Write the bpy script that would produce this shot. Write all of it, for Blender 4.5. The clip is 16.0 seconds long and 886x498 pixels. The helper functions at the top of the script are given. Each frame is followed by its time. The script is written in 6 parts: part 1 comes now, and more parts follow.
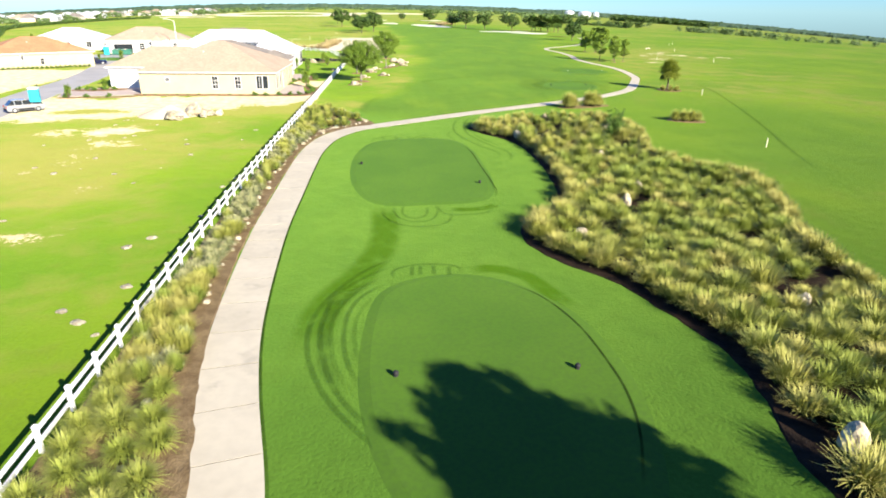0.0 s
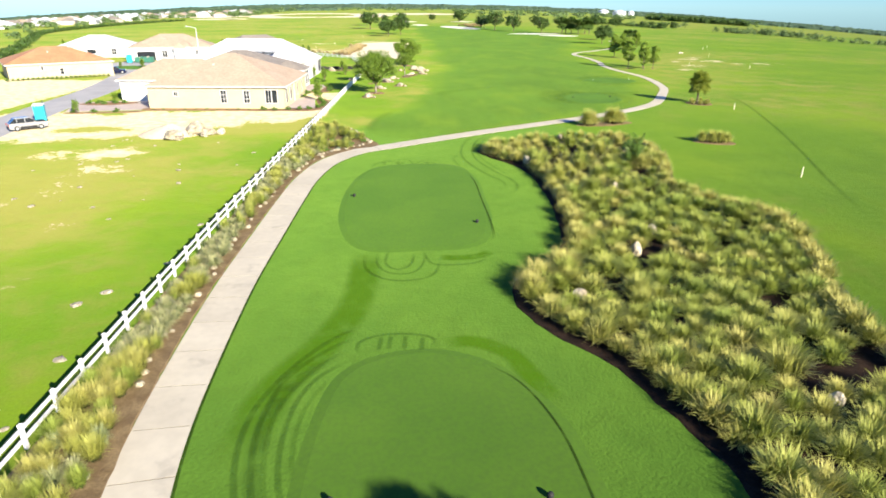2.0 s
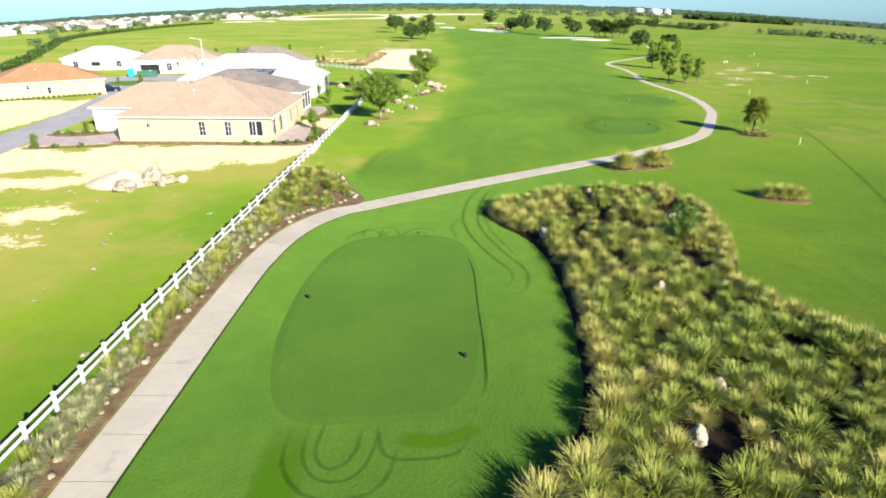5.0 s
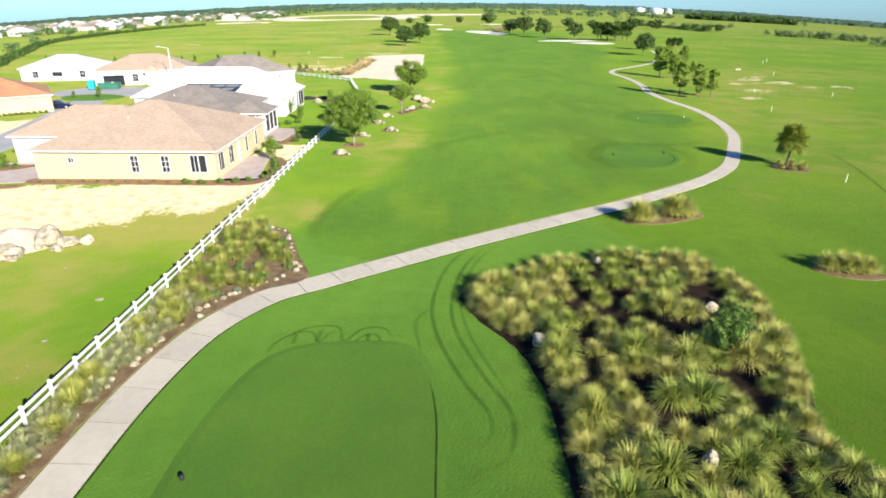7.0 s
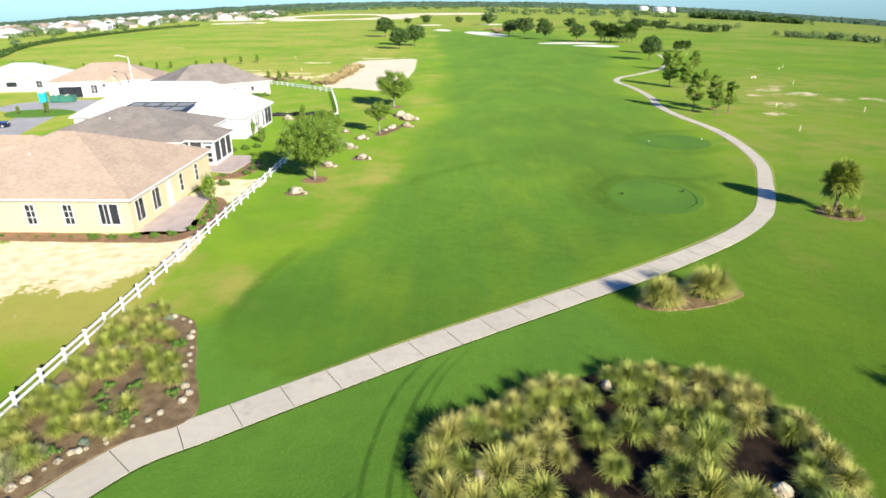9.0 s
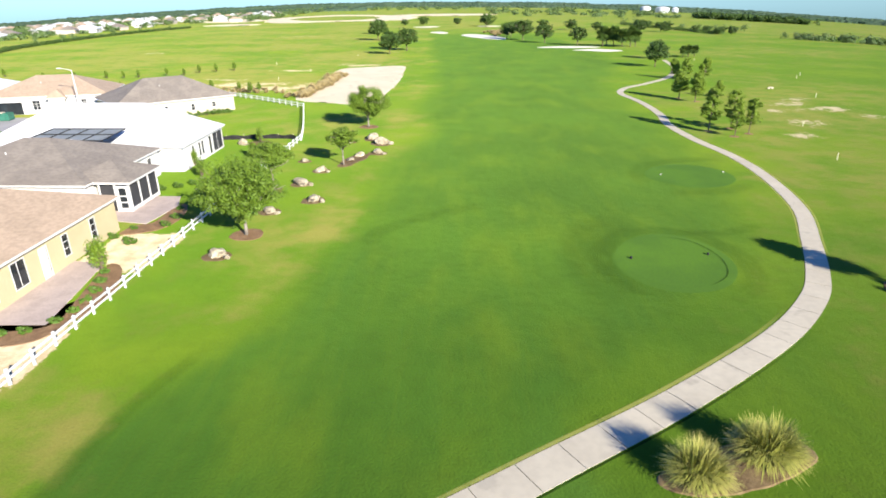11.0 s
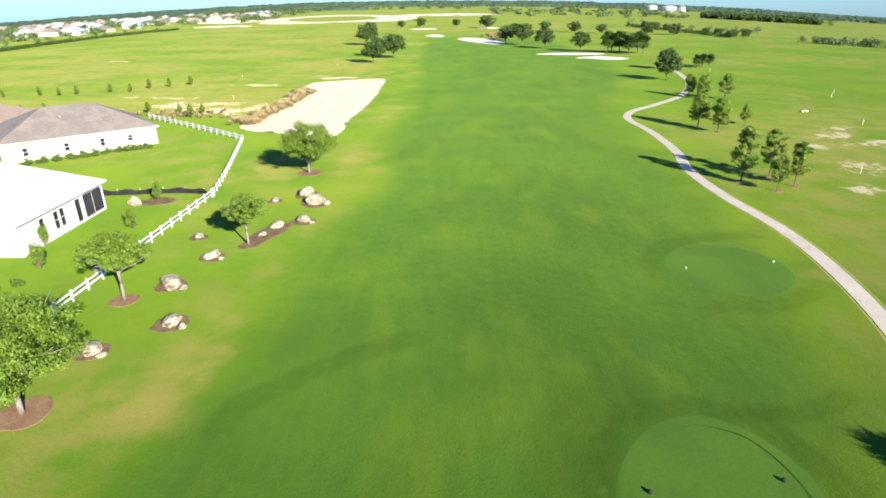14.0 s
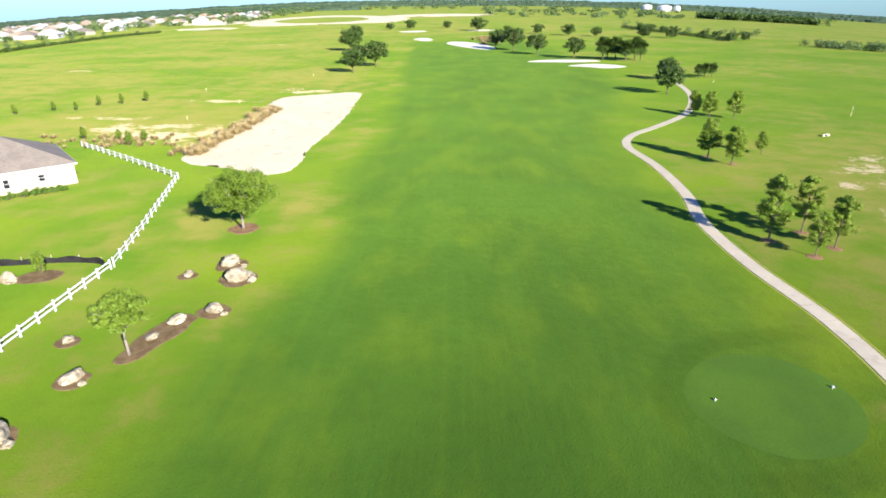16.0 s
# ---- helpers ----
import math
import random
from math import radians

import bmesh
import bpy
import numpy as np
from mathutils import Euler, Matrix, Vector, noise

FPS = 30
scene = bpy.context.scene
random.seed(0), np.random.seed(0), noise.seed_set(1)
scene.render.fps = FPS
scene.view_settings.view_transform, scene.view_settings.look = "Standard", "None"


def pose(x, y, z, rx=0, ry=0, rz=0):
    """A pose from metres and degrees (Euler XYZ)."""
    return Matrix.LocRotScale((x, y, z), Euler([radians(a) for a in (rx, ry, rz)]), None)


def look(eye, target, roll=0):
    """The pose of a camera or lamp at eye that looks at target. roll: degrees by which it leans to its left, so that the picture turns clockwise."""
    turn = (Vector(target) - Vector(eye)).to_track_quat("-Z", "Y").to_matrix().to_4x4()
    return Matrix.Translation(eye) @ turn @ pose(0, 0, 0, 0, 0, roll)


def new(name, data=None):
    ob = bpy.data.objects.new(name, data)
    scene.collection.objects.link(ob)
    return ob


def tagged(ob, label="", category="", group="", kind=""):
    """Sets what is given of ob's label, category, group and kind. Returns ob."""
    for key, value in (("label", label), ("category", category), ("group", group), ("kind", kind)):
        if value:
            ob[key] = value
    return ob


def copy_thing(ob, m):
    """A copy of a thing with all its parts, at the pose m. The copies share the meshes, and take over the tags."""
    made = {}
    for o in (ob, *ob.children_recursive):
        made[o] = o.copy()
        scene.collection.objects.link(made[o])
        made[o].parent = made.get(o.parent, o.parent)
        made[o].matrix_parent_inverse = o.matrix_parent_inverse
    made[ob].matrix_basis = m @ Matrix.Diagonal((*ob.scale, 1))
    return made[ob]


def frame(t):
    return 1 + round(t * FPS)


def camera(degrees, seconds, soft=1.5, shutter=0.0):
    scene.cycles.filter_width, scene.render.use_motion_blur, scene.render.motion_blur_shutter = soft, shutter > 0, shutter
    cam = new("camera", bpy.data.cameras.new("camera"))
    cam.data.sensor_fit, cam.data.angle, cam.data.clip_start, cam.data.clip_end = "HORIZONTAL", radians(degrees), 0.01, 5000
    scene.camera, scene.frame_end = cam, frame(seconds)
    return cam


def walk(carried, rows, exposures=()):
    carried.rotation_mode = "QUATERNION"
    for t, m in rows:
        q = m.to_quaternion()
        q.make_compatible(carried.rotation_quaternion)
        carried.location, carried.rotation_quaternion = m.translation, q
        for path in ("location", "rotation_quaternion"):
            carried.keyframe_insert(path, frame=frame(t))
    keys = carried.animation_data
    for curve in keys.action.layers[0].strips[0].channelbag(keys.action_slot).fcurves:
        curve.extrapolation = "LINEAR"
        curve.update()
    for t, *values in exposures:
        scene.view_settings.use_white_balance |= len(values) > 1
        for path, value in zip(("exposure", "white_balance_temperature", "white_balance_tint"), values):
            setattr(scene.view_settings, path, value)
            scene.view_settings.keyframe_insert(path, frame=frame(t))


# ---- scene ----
# ---------------------------------------------------------------- camera
LENS = 74.000
# seconds, eye x y z, tilt, heading to the right, lean to the left
ROWS = [
    (0.0, -0.063, 0.326, 14.600, 67.560, 5.647, 0.893),
    (0.5, 0.845, 1.313, 15.018, 67.569, 4.171, 0.771),
    (1.0, 1.689, 2.527, 15.443, 67.533, 2.407, 0.714),
    (1.5, 2.569, 3.843, 15.952, 67.483, 1.863, 0.638),
    (2.0, 3.333, 5.417, 16.481, 67.444, 2.530, 0.532),
    (2.5, 3.915, 7.154, 16.955, 67.438, 2.637, 0.428),
    (3.0, 4.400, 9.286, 17.446, 67.407, 2.051, 0.386),
    (3.5, 4.915, 11.695, 17.907, 67.307, 1.084, 0.333),
    (4.0, 5.623, 14.538, 18.288, 67.321, 0.360, 0.247),
    (6.5, 9.023, 33.098, 20.011, 67.295, -0.978, 0.124),
    (7.0, 9.631, 36.937, 20.354, 67.262, -0.597, 0.049),
    (7.5, 10.260, 40.688, 20.734, 67.222, -1.001, 0.130),
    (8.0, 11.022, 44.716, 20.936, 67.120, -0.311, -0.054),
    (8.5, 11.833, 48.715, 21.196, 67.141, -0.706, -0.048),
    (9.0, 12.737, 52.738, 21.543, 67.126, -0.828, -0.031),
    (9.5, 13.505, 56.989, 21.744, 67.133, -0.685, -0.051),
    (10.0, 14.453, 61.250, 22.132, 67.046, -0.788, -0.072),
    (12.5, 19.667, 83.103, 23.082, 67.284, -1.207, -0.160),
    (13.0, 20.701, 87.661, 23.593, 67.197, -1.233, -0.116),
    (13.5, 21.782, 92.183, 24.071, 67.054, -1.406, -0.159),
    (14.0, 22.951, 96.726, 24.551, 66.990, -1.525, -0.182),
    (14.5, 23.958, 101.333, 25.018, 66.995, -1.210, -0.274),
    (15.0, 24.860, 105.842, 25.591, 66.980, -1.416, -0.318),
    (15.5, 25.745, 110.453, 26.133, 66.880, -1.196, -0.299),
    (16.0, 26.624, 115.050, 26.738, 66.893, -1.072, -0.251),
]

cam = camera(LENS, 16.0, soft=1.8)


def aim(x, y, z, tilt, heading, lean):
    return pose(x, y, z) @ pose(0, 0, 0, 0, 0, -heading) @ pose(0, 0, 0, tilt) @ pose(0, 0, 0, 0, 0, lean)


walk(cam, [(r[0], aim(*r[1:])) for r in ROWS], exposures=[(0, 1.26, 6850, 10), (4, 1.09, 6750, 10), (7, 0.96, 6500, 10), (9, 0.95, 6500, 10), (12.5, 1.02, 6500, 12), (16, 1.07, 6500, 13)])

# ---------------------------------------------------------------- sky and sun
SUN_EL, SUN_TO = 24.0, Vector((0.58, -0.815, 0)).normalized()
world = bpy.data.worlds.new("sky")
scene.world = world
world.use_nodes = True
wn = world.node_tree
sky = wn.nodes.new("ShaderNodeTexSky")
sky.sky_type = "NISHITA"
sky.sun_disc = False
sky.sun_elevation = radians(SUN_EL)
sky.sun_rotation = math.atan2(SUN_TO.x, SUN_TO.y)
sky.dust_density = 0.0
sky.ozone_density = 3.0
back = wn.nodes["Background"]
back.inputs["Strength"].default_value = 0.06
tint = wn.nodes.new("ShaderNodeMix")
tint.data_type, tint.blend_type = "RGBA", "MULTIPLY"
tint.inputs[0].default_value, tint.inputs[7].default_value = 1.0, (0.47, 0.88, 1.56, 1)
wn.links.new(sky.outputs[0], tint.inputs[6])
wn.links.new(tint.outputs[2], back.inputs["Color"])
sun = new("sun", bpy.data.lights.new("sun", "SUN"))
sun.data.energy, sun.data.angle, sun.data.color = 5.6, radians(0.53), (1.0, 0.93, 0.80)
SUN_AT = SUN_TO * math.cos(radians(SUN_EL)) + Vector((0, 0, math.sin(radians(SUN_EL))))
sun.matrix_world = look(SUN_AT * 300, (0, 0, 0))

# ---------------------------------------------------------------- materials
MATS = {}


def nodes_of(name):
    m = bpy.data.materials.new(name)
    m.use_nodes = True
    nt = m.node_tree
    return m, nt, nt.nodes["Principled BSDF"]


def mix_rgb(nt, fac, a, b, blend="MIX"):
    n = nt.nodes.new("ShaderNodeMix")
    n.data_type, n.blend_type = "RGBA", blend
    for sock, val in ((n.inputs[0], fac), (n.inputs[6], a), (n.inputs[7], b)):
        if hasattr(val, "links"):
            nt.links.new(val, sock)
        elif isinstance(val, (int, float)):
            sock.default_value = val
        else:
            sock.default_value = (*val, 1)
    return n.outputs[2]


def ramp(nt, val, lo, hi):
    n = nt.nodes.new("ShaderNodeMapRange")
    n.interpolation_type = "SMOOTHSTEP"
    nt.links.new(val, n.inputs[0])
    n.inputs[1].default_value, n.inputs[2].default_value = lo, hi
    return n.outputs[0]


def noise_of(nt, scale, detail=3.0, coord="Object", stretch=None, rough=0.55):
    tc = nt.nodes.new("ShaderNodeTexCoord")
    n = nt.nodes.new("ShaderNodeTexNoise")
    n.inputs["Scale"].default_value, n.inputs["Detail"].default_value = scale, detail
    n.inputs["Roughness"].default_value = rough
    src = tc.outputs[coord]
    if stretch:
        mp = nt.nodes.new("ShaderNodeMapping")
        mp.inputs["Scale"].default_value = stretch
        nt.links.new(src, mp.inputs[0])
        src = mp.outputs[0]
    nt.links.new(src, n.inputs["Vector"])
    return n.outputs["Fac"]


def mul(nt, a, b, op="MULTIPLY"):
    n = nt.nodes.new("ShaderNodeMath")
    n.operation = op
    for i, v in enumerate((a, b)):
        if hasattr(v, "links"):
            nt.links.new(v, n.inputs[i])
        else:
            n.inputs[i].default_value = v
    return n.outputs[0]


def bump(nt, bsdf, height, strength, distance):
    n = nt.nodes.new("ShaderNodeBump")
    n.inputs["Strength"].default_value, n.inputs["Distance"].default_value = strength, distance
    nt.links.new(height, n.inputs["Height"])
    nt.links.new(n.outputs[0], bsdf.inputs["Normal"])


def random_of(nt):
    return nt.nodes.new("ShaderNodeObjectInfo").outputs["Random"]


def island_of(nt):
    return nt.nodes.new("ShaderNodeNewGeometry").outputs["Random Per Island"]


def surface(name, c1, c2, big, fine, rough=0.8, metal=0.0, relief=0.3, depth=0.02, vary=0.0, c3=None, stretch=None, spec=0.3, grain=0.35):
    """Two-scale procedural surface: c1 and c2 by large noise, darker and lighter by fine noise, c3 in stains."""
    if name in MATS:
        return MATS[name]
    m, nt, b = nodes_of(name)
    n1, n2 = noise_of(nt, big, 3, stretch=stretch), noise_of(nt, fine, 4, stretch=stretch)
    col = mix_rgb(nt, ramp(nt, n1, 0.35, 0.65), c1, c2)
    if c3:
        col = mix_rgb(nt, ramp(nt, noise_of(nt, big * 2.3, 5), 0.58, 0.7), col, c3)
    col = mix_rgb(nt, ramp(nt, n2, 0.3, 0.75), col, mix_rgb(nt, grain, col, (0.02, 0.02, 0.02)))
    if vary:
        col = mix_rgb(nt, mul(nt, random_of(nt), vary), col, mix_rgb(nt, 0.6, col, (0.03, 0.025, 0.02)))
    nt.links.new(col, b.inputs["Base Color"])
    b.inputs["Roughness"].default_value, b.inputs["Metallic"].default_value = rough, metal
    b.inputs["Specular IOR Level"].default_value = spec
    b.inputs["Diffuse Roughness"].default_value = 0.7 if "turf" in name else 0.0
    if relief:
        bump(nt, b, n2, relief, depth)
    MATS[name] = m
    return m


def turf_material():
    """Grass of the whole course: the layers mown, dry and bare of the sheet choose among turf colours."""
    m, nt, b = nodes_of("turf")
    at = nt.nodes.new("ShaderNodeAttribute")
    at.attribute_name = "turf"
    sep = nt.nodes.new("ShaderNodeSeparateColor")
    nt.links.new(at.outputs["Color"], sep.inputs[0])
    mown, dry, bare = sep.outputs
    collar = at.outputs["Alpha"]
    n20, n6, n1, n03 = (noise_of(nt, s, 4) for s in (0.045, 0.17, 0.8, 6.0))
    streak = noise_of(nt, 0.22, 3, stretch=(1.0, 0.12, 1.0))
    rough = mix_rgb(nt, ramp(nt, n20, 0.35, 0.68), ROUGH_A, ROUGH_B)
    rough = mix_rgb(nt, mul(nt, ramp(nt, noise_of(nt, 0.012, 3), 0.42, 0.62), 0.6), rough, ROUGH_A)
    rough = mix_rgb(nt, mul(nt, ramp(nt, n6, 0.45, 0.75), 0.55), rough, ROUGH_C)
    short = mix_rgb(nt, ramp(nt, n20, 0.33, 0.66), MOWN_A, MOWN_B)
    short = mix_rgb(nt, mul(nt, ramp(nt, streak, 0.42, 0.7), 0.5), short, MOWN_C)
    short = mix_rgb(nt, mul(nt, ramp(nt, n6, 0.45, 0.75), 0.45), short, MOWN_A)
    brush = noise_of(nt, 0.13, 4, stretch=(1.0, 0.45, 1.0))
    short = mix_rgb(nt, mul(nt, ramp(nt, brush, 0.46, 0.68), 0.48), short, MOWN_D)
    trim = mix_rgb(nt, ramp(nt, n6, 0.35, 0.68), COLLAR_A, COLLAR_B)
    trim = mix_rgb(nt, mul(nt, ramp(nt, streak, 0.42, 0.7), 0.3), trim, COLLAR_C)
    lines = noise_of(nt, 1.1, 2, stretch=(1.0, 0.05, 1.0))
    short = mix_rgb(nt, mul(nt, ramp(nt, lines, 0.45, 0.7), 0.13), short, MOWN_D)
    col = mix_rgb(nt, mown, mix_rgb(nt, collar, rough, trim), short)
    mid, small = ramp(nt, n6, 0.32, 0.68), ramp(nt, n1, 0.3, 0.7)
    wide = ramp(nt, noise_of(nt, 0.02, 3), 0.35, 0.65)
    patch = ramp(nt, mul(nt, dry, mul(nt, mul(nt, mul(nt, wide, 0.30), mul(nt, mid, 0.28), "ADD"), mul(nt, small, 0.10), "ADD"), "ADD"), 0.62, 1.14)
    col = mix_rgb(nt, patch, col, DRY)
    ragged = ramp(nt, mul(nt, mul(nt, bare, 1.05), mul(nt, mul(nt, mul(nt, mid, 0.40), mul(nt, small, 0.28), "ADD"), mul(nt, ramp(nt, noise_of(nt, 2.6, 5, rough=0.7), 0.32, 0.68), 0.2), "ADD"), "ADD"), 0.88, 1.02)
    col = mix_rgb(nt, ragged, col, mix_rgb(nt, small, SAND_A, SAND_B))
    grain = ramp(nt, n03, 0.25, 0.8)
    col = mix_rgb(nt, mul(nt, grain, 0.45), col, mix_rgb(nt, 0.45, col, (0.012, 0.02, 0.004)))
    col = mix_rgb(nt, mul(nt, ramp(nt, n1, 0.4, 0.75), 0.22), col, mix_rgb(nt, 0.5, col, (0.02, 0.03, 0.005)))
    nt.links.new(col, b.inputs["Base Color"])
    b.inputs["Roughness"].default_value = 0.9
    b.inputs["Specular IOR Level"].default_value = 0.05
    b.inputs["Sheen Weight"].default_value, b.inputs["Sheen Roughness"].default_value = 0.12, 0.45
    b.inputs["Diffuse Roughness"].default_value = 0.7
    b.inputs["Sheen Tint"].default_value = (0.55, 0.8, 0.12, 1)
    bump(nt, b, mul(nt, n03, mul(nt, n1, 1.5), "ADD"), 0.6, 0.08)
    return m


ROUGH_A, ROUGH_B, ROUGH_C = (0.070, 0.147, 0.009), (0.124, 0.190, 0.012), (0.048, 0.113, 0.008)
MOWN_D = (0.095, 0.158, 0.012)
MOWN_A, MOWN_B, MOWN_C = (0.037, 0.094, 0.011), (0.057, 0.130, 0.013), (0.046, 0.119, 0.015)
COLLAR_A, COLLAR_B, COLLAR_C = (0.062, 0.142, 0.018), (0.075, 0.160, 0.020), (0.054, 0.126, 0.015)
DRY, SAND_A, SAND_B = (0.196, 0.186, 0.044), (0.55, 0.45, 0.32), (0.41, 0.32, 0.21)
TURF = turf_material()
TEE = surface("tee turf", (0.052, 0.119, 0.012), (0.061, 0.132, 0.013), 0.15, 5.0, 0.9, relief=0.15, depth=0.02, spec=0.15, grain=0.2)
CONCRETE = surface("path concrete", (0.580, 0.520, 0.394), (0.530, 0.473, 0.358), 0.25, 2.0, 0.85, relief=0.05, depth=0.01, vary=0.10, c3=(0.46, 0.412, 0.316), grain=0.08)
FARTEE = surface("far tee turf", (0.069, 0.150, 0.013), (0.057, 0.128, 0.013), 0.16, 5.0, 0.9, relief=0.15, depth=0.02, spec=0.15, grain=0.2)
PAVERS = surface("patio pavers", (0.56, 0.46, 0.40), (0.48, 0.39, 0.34), 0.6, 8.0, 0.85, relief=0.3, grain=0.2)
ASPHALT = surface("street asphalt", (0.43, 0.415, 0.395), (0.37, 0.36, 0.345), 0.2, 12.0, 0.9, relief=0.2, grain=0.15)
MULCH = surface("mulch", (0.016, 0.010, 0.006), (0.040, 0.023, 0.013), 1.2, 14.0, 0.95, relief=1.0, depth=0.08, spec=0.1)
BROWNMULCH = surface("brown mulch", (0.185, 0.125, 0.062), (0.275, 0.195, 0.10), 1.2, 12.0, 0.95, relief=1.0, depth=0.06, spec=0.1)
REDMULCH = surface("red mulch", (0.36, 0.225, 0.12), (0.28, 0.17, 0.09), 1.2, 12.0, 0.95, relief=1.0, depth=0.06, spec=0.1)
SAND = surface("bunker sand", (0.83, 0.72, 0.51), (0.79, 0.67, 0.46), 0.12, 5.0, 0.95, relief=0.3, depth=0.05, c3=(0.70, 0.55, 0.36), spec=0.1, grain=0.12)
LOTSAND = surface("building sand", (0.72, 0.60, 0.43), (0.64, 0.52, 0.37), 0.5, 4.0, 0.95, relief=0.5, depth=0.06, spec=0.1, grain=0.2)
WHITESAND = surface("white sand", (0.86, 0.81, 0.69), (0.84, 0.78, 0.65), 0.12, 5.0, 0.95, relief=0.3, spec=0.1, grain=0.1)
VINYL = surface("white vinyl", (0.80, 0.80, 0.80), (0.76, 0.77, 0.78), 0.8, 20.0, 0.4, relief=0.05)
STONE = surface("limestone", (0.64, 0.57, 0.41), (0.40, 0.335, 0.22), 1.4, 6.0, 0.9, relief=1.0, depth=0.12, vary=0.3, c3=(0.24, 0.20, 0.14), grain=0.45)
BARK = surface("bark", (0.22, 0.17, 0.12), (0.14, 0.105, 0.075), 2.0, 14.0, 0.95, relief=1.0, depth=0.04, stretch=(1, 1, 0.25))
PALEBARK = surface("pale bark", (0.34, 0.30, 0.25), (0.24, 0.21, 0.17), 2.0, 14.0, 0.95, relief=1.0, depth=0.03, stretch=(1, 1, 0.3))
CREAM = surface("cream stucco", (0.63, 0.535, 0.33), (0.59, 0.50, 0.305), 0.5, 30.0, 0.9, relief=0.25, depth=0.01)
WHITEWALL = surface("white stucco", (0.78, 0.77, 0.74), (0.73, 0.72, 0.70), 0.5, 30.0, 0.9, relief=0.25, depth=0.01)
BEIGEWALL = surface("beige stucco", (0.66, 0.58, 0.46), (0.62, 0.54, 0.43), 0.5, 30.0, 0.9, relief=0.25, depth=0.01)
TRIM = surface("white trim", (0.80, 0.79, 0.77), (0.75, 0.75, 0.73), 1.0, 20.0, 0.5, relief=0.03)
WHITEROOF = surface("white tile roof", (0.66, 0.68, 0.70), (0.61, 0.63, 0.65), 0.4, 8.0, 0.7, relief=0.2, grain=0.1)
GLASSDARK = surface("window glass", (0.02, 0.025, 0.03), (0.03, 0.035, 0.04), 0.5, 3.0, 0.05, relief=0.0, spec=0.6)
SCREEN = surface("insect screen", (0.035, 0.037, 0.04), (0.05, 0.05, 0.055), 0.5, 60.0, 0.8, relief=0.1)
CAGE = surface("pool cage screen", (0.30, 0.33, 0.34), (0.25, 0.28, 0.29), 0.5, 60.0, 0.7, relief=0.1)
BLACKCLOTH = surface("silt fence cloth", (0.012, 0.012, 0.013), (0.03, 0.03, 0.03), 1.0, 10.0, 0.8, relief=0.2)
TURQUOISE = surface("turquoise plastic", (0.02, 0.48, 0.60), (0.03, 0.54, 0.65), 1.0, 15.0, 0.4, relief=0.05)
GREENSTEEL = surface("green painted steel", (0.03, 0.16, 0.11), (0.05, 0.20, 0.14), 1.0, 15.0, 0.5, relief=0.1)
BLACK = surface("black rubber", (0.015, 0.015, 0.015), (0.03, 0.03, 0.03), 2.0, 20.0, 0.7, relief=0.1)
STEEL = surface("galvanised steel", (0.55, 0.55, 0.54), (0.48, 0.48, 0.48), 1.0, 12.0, 0.4, 0.8, relief=0.05)
SILVERCAR = surface("silver car paint", (0.62, 0.61, 0.58), (0.58, 0.57, 0.55), 0.5, 40.0, 0.25, 0.5, relief=0.0)
BLUECAR = surface("dark blue car paint", (0.012, 0.018, 0.06), (0.01, 0.015, 0.05), 0.5, 40.0, 0.2, 0.3, relief=0.0)
LAMPRED = surface("red lens", (0.4, 0.02, 0.02), (0.35, 0.02, 0.02), 1.0, 9.0, 0.2, relief=0.0)
YELLOWSTAKE = surface("yellow stake paint", (0.78, 0.75, 0.52), (0.72, 0.68, 0.45), 2.0, 20.0, 0.6, relief=0.05)


def shingles(name, c1, c2):
    m, nt, b = nodes_of(name)
    n1, n2 = noise_of(nt, 0.35, 3), noise_of(nt, 3.2, 4, stretch=(0.6, 0.6, 2.5))
    col = mix_rgb(nt, ramp(nt, n1, 0.35, 0.65), c1, c2)
    col = mix_rgb(nt, ramp(nt, n2, 0.35, 0.7), col, mix_rgb(nt, 0.22, col, (0.03, 0.025, 0.02)))
    nt.links.new(col, b.inputs["Base Color"])
    b.inputs["Roughness"].default_value = 0.92
    tc = nt.nodes.new("ShaderNodeTexCoord")
    w = nt.nodes.new("ShaderNodeTexWave")
    w.wave_type, w.bands_direction, w.wave_profile = "BANDS", "Z", "SAW"
    w.inputs["Scale"].default_value, w.inputs["Distortion"].default_value = 2.4, 0.6
    nt.links.new(tc.outputs["Object"], w.inputs["Vector"])
    bump(nt, b, mul(nt, w.outputs["Fac"], n2, "ADD"), 0.4, 0.03)
    return m


TANROOF = shingles("tan shingles", (0.46, 0.345, 0.245), (0.415, 0.312, 0.22))
GREYROOF = shingles("grey brown shingles", (0.27, 0.235, 0.195), (0.22, 0.19, 0.16))
ORANGEROOF = shingles("orange shingles", (0.50, 0.25, 0.12), (0.43, 0.21, 0.10))


